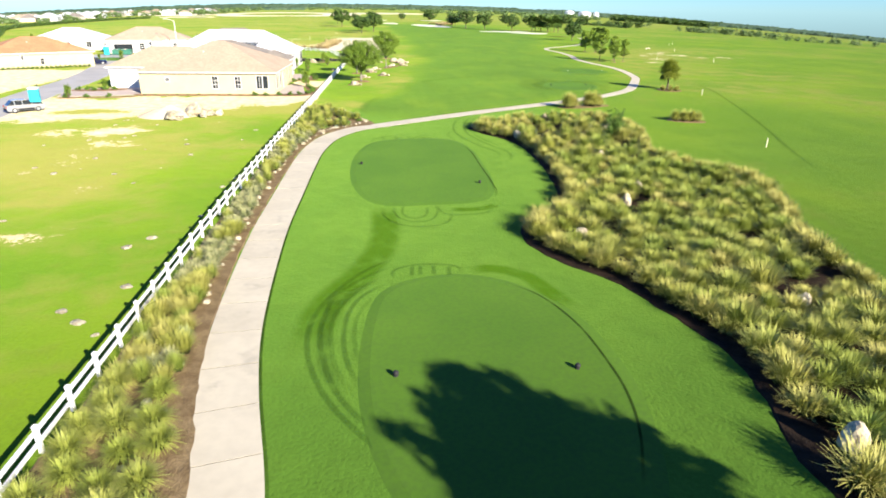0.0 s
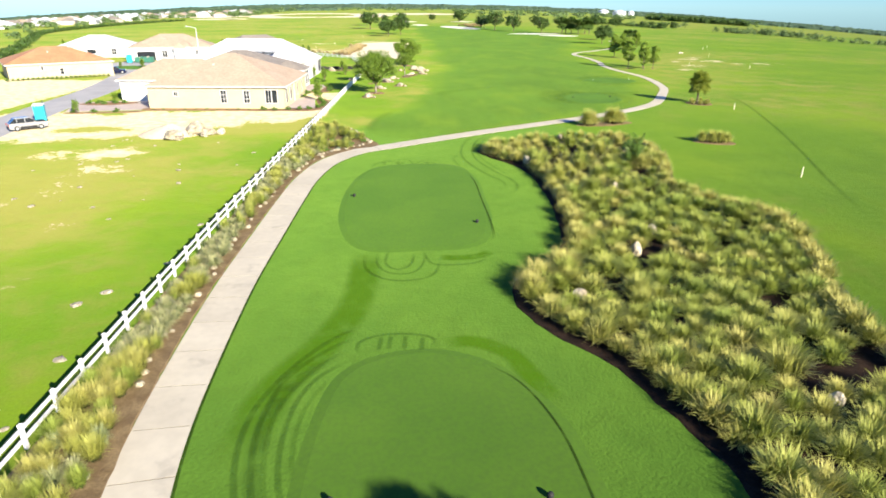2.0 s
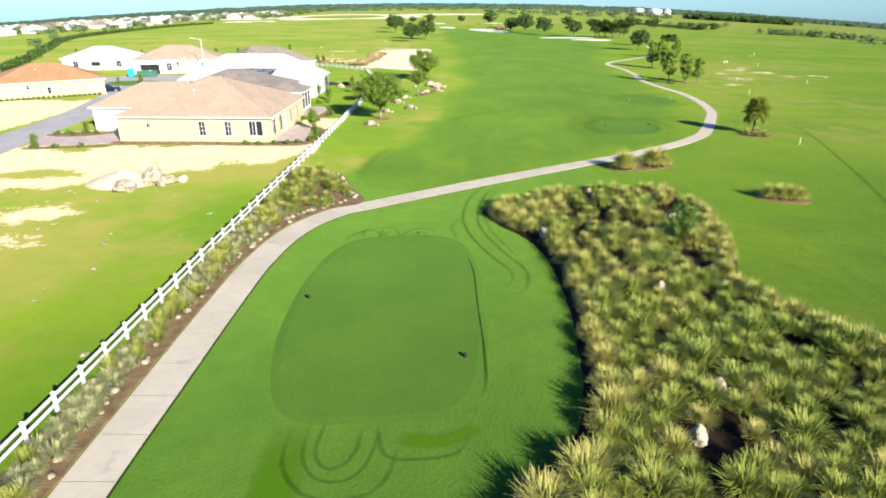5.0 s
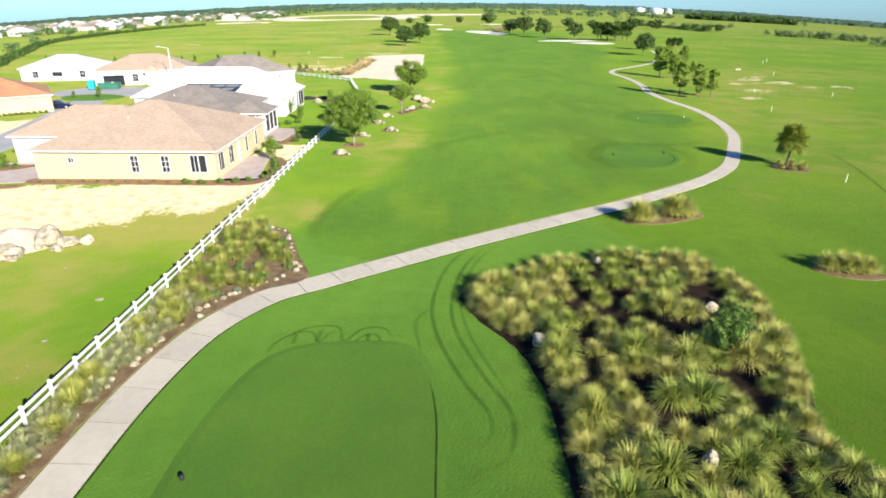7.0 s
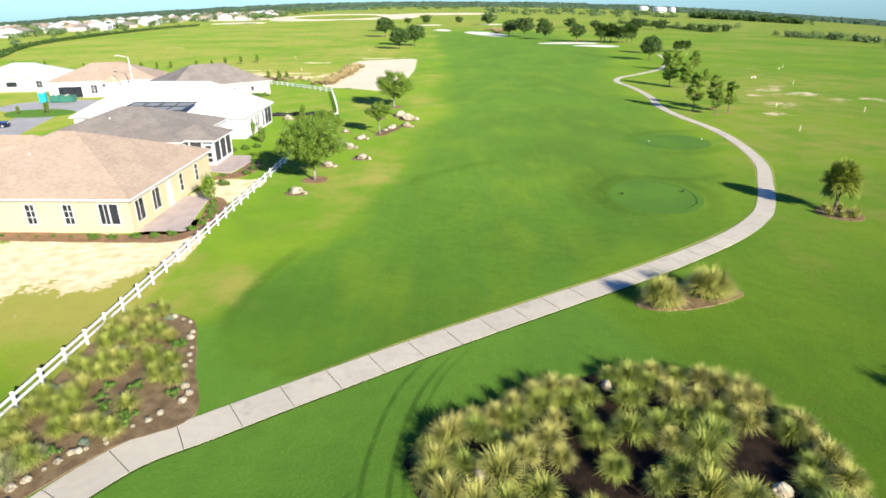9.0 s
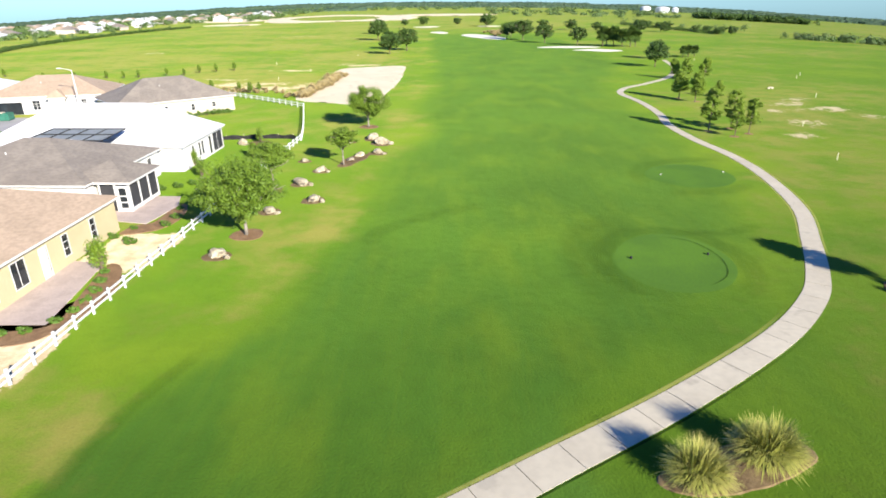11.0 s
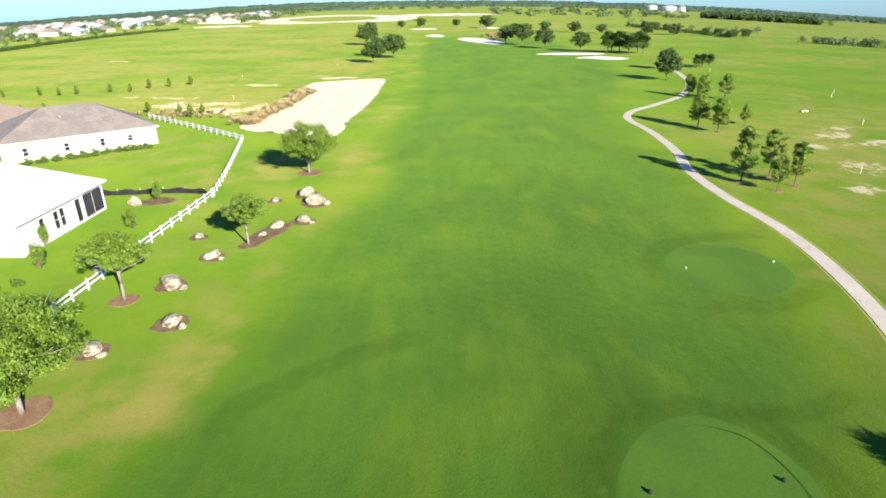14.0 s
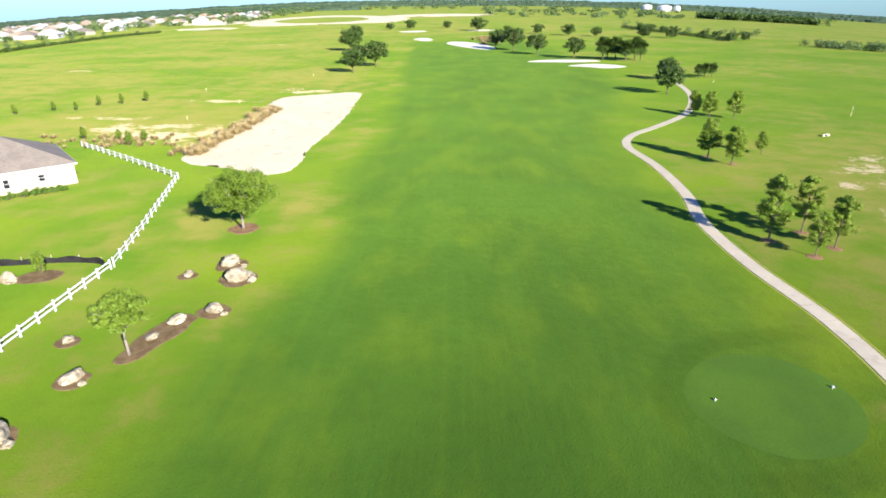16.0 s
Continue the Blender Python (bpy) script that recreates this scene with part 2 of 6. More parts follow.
def blades(name, root, mid, tip, tip2):
    """Grass blades: darkest at the root, brightening along the blade to the tip, leaning from green to straw by plant
    and by blade.
    """
    m, nt, b = nodes_of(name)
    uv = nt.nodes.new("ShaderNodeUVMap")
    sep = nt.nodes.new("ShaderNodeSeparateXYZ")
    nt.links.new(uv.outputs[0], sep.inputs[0])
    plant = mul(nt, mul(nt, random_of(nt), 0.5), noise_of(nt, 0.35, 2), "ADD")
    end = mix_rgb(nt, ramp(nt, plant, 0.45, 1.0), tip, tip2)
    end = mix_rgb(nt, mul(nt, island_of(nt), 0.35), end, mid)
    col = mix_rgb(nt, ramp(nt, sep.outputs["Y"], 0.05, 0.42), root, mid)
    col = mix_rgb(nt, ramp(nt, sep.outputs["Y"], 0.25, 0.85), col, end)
    nt.links.new(col, b.inputs["Base Color"])
    b.inputs["Roughness"].default_value = 0.6
    b.inputs["Specular IOR Level"].default_value = 0.25
    return m


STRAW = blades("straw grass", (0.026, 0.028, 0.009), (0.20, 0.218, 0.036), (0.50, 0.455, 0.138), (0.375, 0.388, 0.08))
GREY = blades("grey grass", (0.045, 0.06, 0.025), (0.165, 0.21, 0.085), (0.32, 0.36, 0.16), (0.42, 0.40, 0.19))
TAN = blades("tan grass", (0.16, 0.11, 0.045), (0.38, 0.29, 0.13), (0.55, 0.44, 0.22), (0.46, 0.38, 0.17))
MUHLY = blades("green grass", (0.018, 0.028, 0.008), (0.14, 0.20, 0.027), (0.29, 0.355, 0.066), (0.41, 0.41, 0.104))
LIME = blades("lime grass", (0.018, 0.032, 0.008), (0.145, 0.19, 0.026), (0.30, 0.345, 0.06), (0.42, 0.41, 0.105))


def leaves(name, c1, c2, c3):
    m, nt, b = nodes_of(name)
    col = mix_rgb(nt, island_of(nt), c1, c2)
    col = mix_rgb(nt, ramp(nt, noise_of(nt, 0.5, 2), 0.4, 0.7), col, c3)
    col = mix_rgb(nt, mul(nt, random_of(nt), 0.3), col, c1)
    nt.links.new(col, b.inputs["Base Color"])
    b.inputs["Roughness"].default_value = 0.55
    b.inputs["Specular IOR Level"].default_value = 0.3
    return m


OAKLEAF = leaves("oak leaves", (0.072, 0.138, 0.013), (0.20, 0.295, 0.027), (0.135, 0.22, 0.019))
DARKLEAF = leaves("dark leaves", (0.042, 0.085, 0.014), (0.078, 0.135, 0.022), (0.056, 0.105, 0.015))
PINELEAF = leaves("pine needles", (0.10, 0.18, 0.018), (0.26, 0.36, 0.03), (0.18, 0.275, 0.022))
PALMLEAF = leaves("palm fronds", (0.11, 0.16, 0.016), (0.28, 0.31, 0.04), (0.19, 0.23, 0.025))
SHRUBLEAF = leaves("shrub leaves", (0.05, 0.115, 0.014), (0.125, 0.215, 0.025), (0.08, 0.155, 0.018))
SILVERLEAF = leaves("silver leaves", (0.14, 0.19, 0.12), (0.20, 0.25, 0.17), (0.16, 0.2, 0.13))
WOODLEAF = leaves("far woods", (0.075, 0.13, 0.04), (0.145, 0.215, 0.06), (0.105, 0.17, 0.048))


def soft_mark(name, colour, strength):
    """Worn, darker or lusher mark lying on the turf, fading to nothing at its two edges."""
    m, nt, b = nodes_of(name)
    uv = nt.nodes.new("ShaderNodeUVMap")
    sep = nt.nodes.new("ShaderNodeSeparateXYZ")
    nt.links.new(uv.outputs[0], sep.inputs[0])
    half = mul(nt, mul(nt, sep.outputs["X"], 0.5, "SUBTRACT"), 0.0, "ADD")
    ab = mul(nt, half, 0.0, "ABSOLUTE")
    fac = mul(nt, mul(nt, ramp(nt, mul(nt, 0.5, ab, "SUBTRACT"), 0.0, 0.3), strength), mul(nt, ramp(nt, noise_of(nt, 0.7, 3), 0.1, 0.55), mul(nt, ramp(nt, sep.outputs["Y"], 0.0, 0.2), ramp(nt, mul(nt, 1.0, sep.outputs["Y"], "SUBTRACT"), 0.0, 0.2))))
    clear = nt.nodes.new("ShaderNodeBsdfTransparent")
    mx = nt.nodes.new("ShaderNodeMixShader")
    nt.links.new(fac, mx.inputs[0])
    nt.links.new(clear.outputs[0], mx.inputs[1])
    nt.links.new(b.outputs[0], mx.inputs[2])
    b.inputs["Base Color"].default_value = (*colour, 1)
    b.inputs["Roughness"].default_value = 0.95
    b.inputs["Specular IOR Level"].default_value = 0.1
    nt.links.new(mx.outputs[0], nt.nodes["Material Output"].inputs["Surface"])
    return m


TRACK = soft_mark("turf track", (0.018, 0.062, 0.010), 0.24)
FAINT = soft_mark("faint turf track", (0.020, 0.070, 0.008), 0.16)
DARKTURF = soft_mark("darker turf", (0.026, 0.080, 0.010), 0.11)
# dark line of tee edges; along the path it is a painted shadow
EDGE = soft_mark("turf edge", (0.02, 0.045, 0.005), 0.7)
STRAWEDGE = soft_mark("dry grass edge", (0.62, 0.58, 0.16), 0.4)
LUSH = soft_mark("lush turf", (0.088, 0.225, 0.001), 0.5)

# ---------------------------------------------------------------- building helpers
RNG = random.Random(7)


def mesh_of(name, verts, faces, mat, smooth=False, uvs=None):
    me = bpy.data.meshes.new(name)
    me.from_pydata([tuple(v) for v in verts], [], faces)
    me.materials.append(mat)
    if smooth:
        me.polygons.foreach_set("use_smooth", [True] * len(me.polygons))
    if uvs is not None:
        layer = me.uv_layers.new(name="UVMap")
        layer.data.foreach_set("uv", np.asarray(uvs, dtype=np.float32).ravel())
    me.update()
    return me


def bm_mesh(name, bm, mat, smooth=False):
    me = bpy.data.meshes.new(name)
    bmesh.ops.recalc_face_normals(bm, faces=bm.faces)
    bm.to_mesh(me)
    bm.free()
    me.materials.append(mat)
    if smooth:
        me.polygons.foreach_set("use_smooth", [True] * len(me.polygons))
    return me


def part(name, data, mat, parent, label="", m=None, smooth=False):
    """One mesh object under a thing or a part; data is a bmesh or a finished mesh."""
    me = bm_mesh(name, data, mat, smooth) if isinstance(data, bmesh.types.BMesh) else data
    ob = new(name, me)
    ob.parent = parent
    if m is not None:
        ob.matrix_basis = m
    return tagged(ob, label)


def thing(name, label, category, at=None, group="", kind="", data=None):
    ob = new(name, data)
    if at is not None:
        ob.matrix_basis = at
    return tagged(ob, label, category, group, kind)


def add_box(bm, x0, x1, y0, y1, z0, z1, bevel=0.0):
    r = bmesh.ops.create_cube(bm, size=1.0)
    for v in r["verts"]:
        v.co = Vector(((x0 + x1) / 2 + v.co.x * (x1 - x0), (y0 + y1) / 2 + v.co.y * (y1 - y0), (z0 + z1) / 2 + v.co.z * (z1 - z0)))
    if bevel:
        bmesh.ops.bevel(bm, geom=list({e for v in r["verts"] for e in v.link_edges}), offset=bevel, segments=2, affect="EDGES")
    return bm


def box(x0, x1, y0, y1, z0, z1, bevel=0.0):
    return add_box(bmesh.new(), x0, x1, y0, y1, z0, z1, bevel)


def tube(bm, p, q, r0, r1, sides=8):
    """A tapered round bar from p to q."""
    p, q = Vector(p), Vector(q)
    d = (q - p)
    m = Matrix.Translation((p + q) / 2) @ d.to_track_quat("Z", "Y").to_matrix().to_4x4()
    bmesh.ops.create_cone(bm, cap_ends=True, segments=sides, radius1=r0, radius2=r1, depth=d.length, matrix=m)
    return bm


def spline(points, step):
    """Evenly spaced points along a smooth line through the given ones."""
    P = [Vector((*p, 0)) for p in points]
    P = [2 * P[0] - P[1]] + P + [2 * P[-1] - P[-2]]
    fine = []
    for a, b, c, d in zip(P, P[1:], P[2:], P[3:]):
        n = max(4, int((c - b).length / 0.5))
        for i in range(n):
            t = i / n
            fine.append(0.5 * (2 * b + (c - a) * t + (2 * a - 5 * b + 4 * c - d) * t * t + (3 * b - a - 3 * c + d) * t ** 3))
    fine.append(P[-2])
    out, left = [fine[0]], step
    for a, b in zip(fine, fine[1:]):
        seg = (b - a).length
        while seg >= left:
            a = a + (b - a) * (left / seg)
            out.append(a.copy())
            seg, left = (b - a).length, step
        left -= seg
    return out


def closed_outline(points, step=0.6, wobble=0.0):
    """A smooth closed outline round the given corners, a little uneven."""
    n = len(points)
    line = spline([points[-1], *points, points[0], points[1]], step)
    first, last = Vector((*points[0], 0)), Vector((*points[0], 0))
    k0 = min(range(len(line) // 2), key=lambda i: (line[i] - first).length)
    k1 = min(range(len(line) // 2, len(line)), key=lambda i: (line[i] - last).length)
    ring = line[k0:k1]
    if wobble:
        ring = [p + Vector((noise.noise(p * 0.9), noise.noise(p * 0.9 + Vector((9, 3, 1))), 0)) * wobble for p in ring]
    return ring


def inside(x, y, ring):
    odd = False
    for a, b in zip(ring, ring[1:] + ring[:1]):
        if (a[1] > y) != (b[1] > y) and x < (b[0] - a[0]) * (y - a[1]) / (b[1] - a[1]) + a[0]:
            odd = not odd
    return odd


def sheet(name, ring, z, mat, label, category, rise=0.0, slope=0.3, kind="structure"):
    """Flat piece of ground at z with sloping edges down to the turf."""
    bm = bmesh.new()
    c = sum((Vector(p) for p in ring), Vector()) / len(ring)
    top = [bm.verts.new((p[0], p[1], z + rise)) for p in ring]
    bm.faces.new(top)
    out = []
    n = len(ring)
    for i, p in enumerate(ring):
        t = (Vector(ring[(i + 1) % n]) - Vector(ring[i - 1])).normalized()
        nrm = Vector((t.y, -t.x, 0))
        if not inside(p[0] - nrm.x * 0.05, p[1] - nrm.y * 0.05, ring):
            nrm = -nrm
        out.append(bm.verts.new((p[0] + nrm.x * slope, p[1] + nrm.y * slope, -0.02)))
    for i in range(n):
        bm.faces.new((top[i], top[(i + 1) % n], out[(i + 1) % n], out[i]))
    bmesh.ops.triangulate(bm, faces=[f for f in bm.faces if len(f.verts) > 4])
    me = bm_mesh(name, bm, mat)
    if sum(p.normal.z for p in me.polygons) < 0:
        me.flip_normals()
    return thing(name, label, category, kind=kind, data=me)


def ribbon(name, points, width, z, mat, label, category="turf mark", kind="structure"):
    line = spline(points, 0.5)
    verts, faces, uvs = [], [], []
    for i, p in enumerate(line):
        a, b = line[max(i - 1, 0)], line[min(i + 1, len(line) - 1)]
        t = (b - a).normalized()
        side = Vector((-t.y, t.x, 0)) * width / 2
        verts += [p - side + Vector((0, 0, z)), p + side + Vector((0, 0, z))]
    for i in range(len(line) - 1):
        faces.append((2 * i + 1, 2 * i, 2 * i + 2, 2 * i + 3))
        a, b = i / (len(line) - 1), (i + 1) / (len(line) - 1)
        uvs += [(1, a), (0, a), (0, b), (1, b)]
    return thing(name, label, category, kind=kind, data=mesh_of(name, verts, faces, mat, uvs=uvs))

# ---------------------------------------------------------------- outlines of the plan
PATH_LINE = [(-3.9, 2), (-4.5, 9), (-5.4, 15), (-6.6, 20.3), (-7.4, 25), (-7.9, 31), (-8.3, 39.5), (-8.3, 48), (-8.25, 57), (-8.0, 64), (-6.8, 70.8),
             (-4.0, 75.9), (-0.6, 78.5), (4.2, 82.0), (11.6, 87.2), (21.0, 93.4), (30.8, 99.8), (40.2, 107.0), (46.0, 113.0), (49.2, 118), (53, 126),
             (57.2, 136), (59.8, 149), (60.4, 161), (58.9, 174), (58.9, 187), (61, 199), (61.6, 215), (60.6, 229), (64.3, 239), (73, 249), (85.5, 266), (97, 295), (103, 325)]
BED = [(10.7, 77.0), (12.0, 72.4), (14.4, 68.4), (15.3, 63), (15.3, 55), (14.5, 48), (13.2, 43.6), (9.6, 39.4), (9.4, 35.4), (10.9, 32.4), (12.8, 30.2),
       (14.3, 26.3), (15.3, 22.8), (15.4, 20.4), (14.9, 18), (14.2, 14.5), (15.4, 8.3), (22.5, 5), (28.5, 10), (29, 21), (28, 30), (29.5, 37), (32.5, 44),
       (33.5, 51), (30.5, 55.5), (28.6, 60), (30.6, 66), (32.0, 72), (32.5, 79), (28.6, 83.2), (22, 83.6), (15.4, 80.6)]
TEE_1 = [(0.1, 29.6), (3.5, 31.1), (6.7, 29.8), (9, 26.2), (9.7, 21.2), (9.2, 17.1), (7.7, 13.4), (4, 11.8), (0.8, 14.1), (-0.8, 19.2), (-0.9, 25.2)]
TEE_2 = [(-2.4, 64.5), (-0.8, 68.2), (2.8, 69.4), (7.2, 68.8), (8.8, 63.5), (9.0, 56.5), (8.9, 51.2), (7.6, 46.2), (3.2, 45.2), (-0.8, 45.6), (-2.7, 51), (-3.1, 58.5)]
TEE_3 = [(31.7, 120.5), (34.4, 125.2), (38.5, 127.2), (41.8, 124.6), (42.4, 119.6), (39.7, 115.5), (35.6, 114.5), (32.7, 116.5)]
TEE_3 = [(37.2 + 0.84 * (x - 37.2), 120.6 + 0.9 * (y - 120.6)) for x, y in TEE_3]
TEE_4 = [(43.7, 150.3), (46.1, 154.1), (50.6, 155.6), (54.6, 153.2), (55.2, 149), (52.4, 145.6), (48.1, 144.8), (44.8, 147)]
TEE_4 = [(49.4 + 0.86 * (x - 49.4), 150 + 0.9 * (y - 150)) for x, y in TEE_4]
STRIP = [(-12.0, 2), (-12.1, 20), (-12.3, 42), (-12.2, 62), (-11.9, 78), (-11.1, 91.8), (-8.4, 91.2), (-5.9, 89.8), (-3.5, 83.9), (-1.7, 79.3), (-5.0, 76.7), (-8.0, 71.6),
         (-9.35, 64.2), (-9.6, 57), (-9.65, 48), (-9.65, 39.6), (-9.25, 31.2), (-8.7, 25.3), (-7.9, 20.7), (-6.7, 15.3), (-5.8, 9.2), (-5.2, 2.2)]
FENCE_A = [(-12.2, 4), (-12.3, 20), (-12.55, 42), (-12.4, 62), (-12.0, 85), (-11.5, 110), (-11.0, 142), (-10.2, 172.5)]
FENCE_B = [(-10.2, 172.5), (-12.6, 184), (-17.8, 206.2)]
FENCE_C = [(-17.8, 206.2), (-30.2, 216.2), (-47, 229)]
BUNKER = [(-23.3, 225.4), (-20.8, 216.4), (-12.4, 213.4), (-3.5, 209), (-0.9, 214.4), (-1.4, 228), (-0.2, 251.2), (-0.8, 278), (-2.5, 299.7), (-12.5, 297.4), (-23.6, 288.4), (-22.6, 262.2), (-21.8, 244)]


def fall(d, w):
    """1 well inside, 0 well outside, over a band w wide."""
    t = min(1.0, max(0.0, 0.5 + d / w))
    return t * t * (3 - 2 * t)


def ground_z(x, y):
    """The land lies level round the course and falls away gently to both sides in the distance."""
    out = max(0.0, abs(x) - 110)
    return -0.085 * out * out / (math.hypot(x, y) + 100)


def fairway_left(y):
    pts = [(82.6, 9.0), (83.2, 3.0), (84.0, -0.4), (85.2, -2.4), (87.5, -3.7), (90.7, -4.3), (94.4, -4.0), (101, -1.6), (110, 2.0), (117, 3.3), (130, 5.7), (147, 8.1), (175, 10.6), (223, 12.0), (318, 10.0), (520, 0)]
    return float(np.interp(y, [p[0] for p in pts], [p[1] for p in pts]))


def fairway_right(y):
    pts = [(76, 0), (100, 26), (120, 44), (150, 54), (180, 55), (240, 57), (300, 78), (400, 86), (520, 76)]
    return float(np.interp(y, [p[0] for p in pts], [p[1] for p in pts]))


def turf_layers(x, y):
    """How closely mown, how dry and how bare the ground is at a place."""
    w = noise.noise(Vector((x, y, 0)) * 0.06) * 2.5
    mown, collar = 0.0, 0.0
    if 70 < y < 560:
        soft = float(np.interp(y, [86, 96, 110, 130], [1.2, 3.0, 5.5, 8.0]))
        uneven = (w + 5 * noise.noise(Vector((x, y, 3)) * 0.035)) * min(1.0, soft / 10)
        path = float(np.interp(x, [-4, 4, 12, 21, 31, 40, 46], [76, 82, 87.4, 93.6, 100, 107, 113]))
        mown = fall(x - fairway_left(y) + uneven, soft) * fall(fairway_right(y) - x + w, 9) * (fall(y - path - 0.6, 1.5) if y < 118 else 1.0) * fall(520 - y, 60)
    if y < 108:
        right = float(np.interp(y, [0, 20, 40, 60, 82, 96], [23, 19, 19, 23, 25, 19]))
        collar = fall(min(x + 9.0, right + 4 - x), 3) * fall(91.5 - y + 0.35 * x, 3)
    if y < 170:
        mown = max(mown, (0.42 + 0.5 * noise.noise(Vector((x, y, 9)) * 0.05)) * fall(min(x - 12, 66 - x), 26) * fall(140 - y, 60) * (1 - collar))
    dry = 0.16 + 0.1 * noise.noise(Vector((x, y, 5)) * 0.02)
    if x < -11.2:
        dry = 0.42 + 0.36 * math.exp(-((y - 66) / 22) ** 2) * fall(-22 - x, 16) + 0.42 * math.exp(-((y - 93) / 9) ** 2)
        if y > 134:
            dry = 0.34 if x > -60 and y < 228 else 0.54 + 0.18 * math.exp(-((y - 245) / 18) ** 2)
    elif x < fairway_left(y) + 3 and y > 84:
        edge = x - fairway_left(y)
        dry = 0.40 + 0.24 * noise.noise(Vector((x, y, 11)) * 0.14) + 0.06 * math.exp(-((edge + 2.5) / 2.2) ** 2) * fall(min(y - 104, 178 - y), 14)
    if 26 < x and y < 150:
        dry = 0.40
    if x > 60:
        dry = max(dry, 0.29 + 0.26 * math.exp(-((x - 98) / 34) ** 2 - ((y - 205) / 46) ** 2))
    if y > 330:
        dry = max(dry, 0.40 + 0.16 * fall(y - 560, 200))
    dry *= (1 - 0.8 * mown) * (1 - 0.8 * collar)
    bare = 0.0
    if -62 < x < -11.4 and 66 < y < 112:
        far = float(np.interp(x, [-62, -45, -28, -19, -14, -12], [98, 99, 103.5, 104.2, 105, 105.2]))
        near = float(np.interp(x, [-62, -45, -34, -24, -17, -12], [74, 81, 86.5, 90.6, 95, 99.5]))
        bare = 0.86 * fall(min(far + 4 - y, y - near), 15)
    if -19 < x < -11.3 and 114 < y < 130:
        bare = max(bare, 0.98 * fall(min(x + 18.5, -11.4 - x, y - 117.5, 127 - y), 3))
    if -60 < x < -18 and 218 < y < 262:
        bare = max(bare, 0.62 * math.exp(-((x + 36) / 15) ** 2 - ((y - 240) / 12) ** 2))
    for cx, cy, wx, wy, amount in ((95, 212, 7, 5, 0.52), (88, 203, 5, 4, 0.46), (100, 206, 9, 5, 0.54), (87, 188, 7, 5, 0.48), (80, 177, 6, 4, 0.44), (100, 219, 7, 4, 0.5), (110, 196, 10, 6, 0.46), (-34, 75, 9, 4, 0.56), (-31, 68, 6, 3, 0.44), (-25, 39.6, 5, 3, 0.36), (-20, 304, 14, 9, 0.46), (-44, 247, 16, 6, 0.58), (-58, 258, 16, 4, 0.50), (-40, 284, 15, 5, 0.46), (-127, 360, 12, 6, 0.40), (-93, 500, 30, 16, 0.36), (-30, 60, 16, 16, 0.22)):
        bare = max(bare, amount * math.exp(-((x - cx) / wx) ** 2 - ((y - cy) / wy) ** 2))
    bare *= 1 - 0.8 * math.exp(-((x + 43) / 5) ** 2 - ((y - 89) / 2.5) ** 2)
    if x < -64 and 96 < y < 150:
        bare = max(bare, 0.8 * fall(min(y - 100, 147 - y, -64 - x), 6))
    return mown, dry, bare, collar


def axis(lo, hi, step, far):
    a = list(np.arange(lo, hi + 0.01, step))
    s = step
    while a[-1] < far:
        s *= 1.22
        a.append(a[-1] + s)
    s = step
    while a[0] > -far:
        s *= 1.22
        a.insert(0, a[0] - s)
    return a


def ground():
    xs, ys = axis(-90, 122, 1.1, 4600), axis(-10, 330, 1.1, 4600)
    nx, ny = len(xs), len(ys)
    verts = [(x, y, ground_z(x, y)) for y in ys for x in xs]
    faces = [(j * nx + i, j * nx + i + 1, (j + 1) * nx + i + 1, (j + 1) * nx + i) for j in range(ny - 1) for i in range(nx - 1)]
    me = mesh_of("ground", verts, faces, TURF)
    layer = me.color_attributes.new("turf", "FLOAT_COLOR", "POINT")
    vals = np.ones((len(verts), 4), dtype=np.float32)
    for k, (x, y, _) in enumerate(verts):
        vals[k] = turf_layers(x, y)
    layer.data.foreach_set("color", vals.ravel())
    return thing("ground", "wide golf course grass, mown fairway and yellowish rough", "grass", kind="structure", data=me)


ground()

for name, ring, zone in (("tee_ground", TEE_1, 0.06), ("tee_ground", TEE_2, 0.06), ("tee_ground", TEE_3, 0.04), ("tee_ground", TEE_4, 0.04)):
    sheet(name, closed_outline(ring, 0.7), 0.0, TEE if zone > 0.05 else FARTEE, "closely mown raised green tee ground", "tee", rise=zone, slope=0.7 if zone > 0.05 else 1.6)
BED_RING = closed_outline(BED, 0.7, 0.25)
sheet("planting_bed", BED_RING, 0.0, MULCH, "dark brown mulch of the large grass bed", "mulch bed", rise=0.05, slope=0.12)
STRIP_RING = closed_outline(STRIP, 0.7, 0.15)
sheet("planting_bed", STRIP_RING, 0.0, BROWNMULCH, "dark mulch strip between white fence and cart path", "mulch bed", rise=0.04, slope=0.1)
sheet("sand_bunker", closed_outline(BUNKER, 1.5, 0.8), 0.0, SAND, "large pale tan sand bunker beside the fairway", "bunker", rise=0.03, slope=0.4)
FAR_SAND = [
    [(58.6, 383.9), (69.4, 391.9), (86, 391.1), (90.8, 385.3), (78.9, 381.1), (69.6, 381.1)],
    [(73.7, 366.4), (84.7, 373), (93.2, 368.9), (95.4, 361.9), (87, 357.1), (79.3, 362.9)],
    [(21.9, 497.8), (26.9, 514.9), (40.1, 500.3), (48.8, 463.9), (43.8, 450.6), (31.8, 468.7)],
    [(-1.4, 542.3), (5.1, 554.3), (11.1, 538), (9.3, 522), (3, 527.4)],
    [(-20.7, 641.8), (-3.1, 655.7), (2.4, 640.8), (-11, 630.2)],
    [(38, 658.3), (52.9, 671.9), (60.7, 657.2), (47.2, 646.5)]]
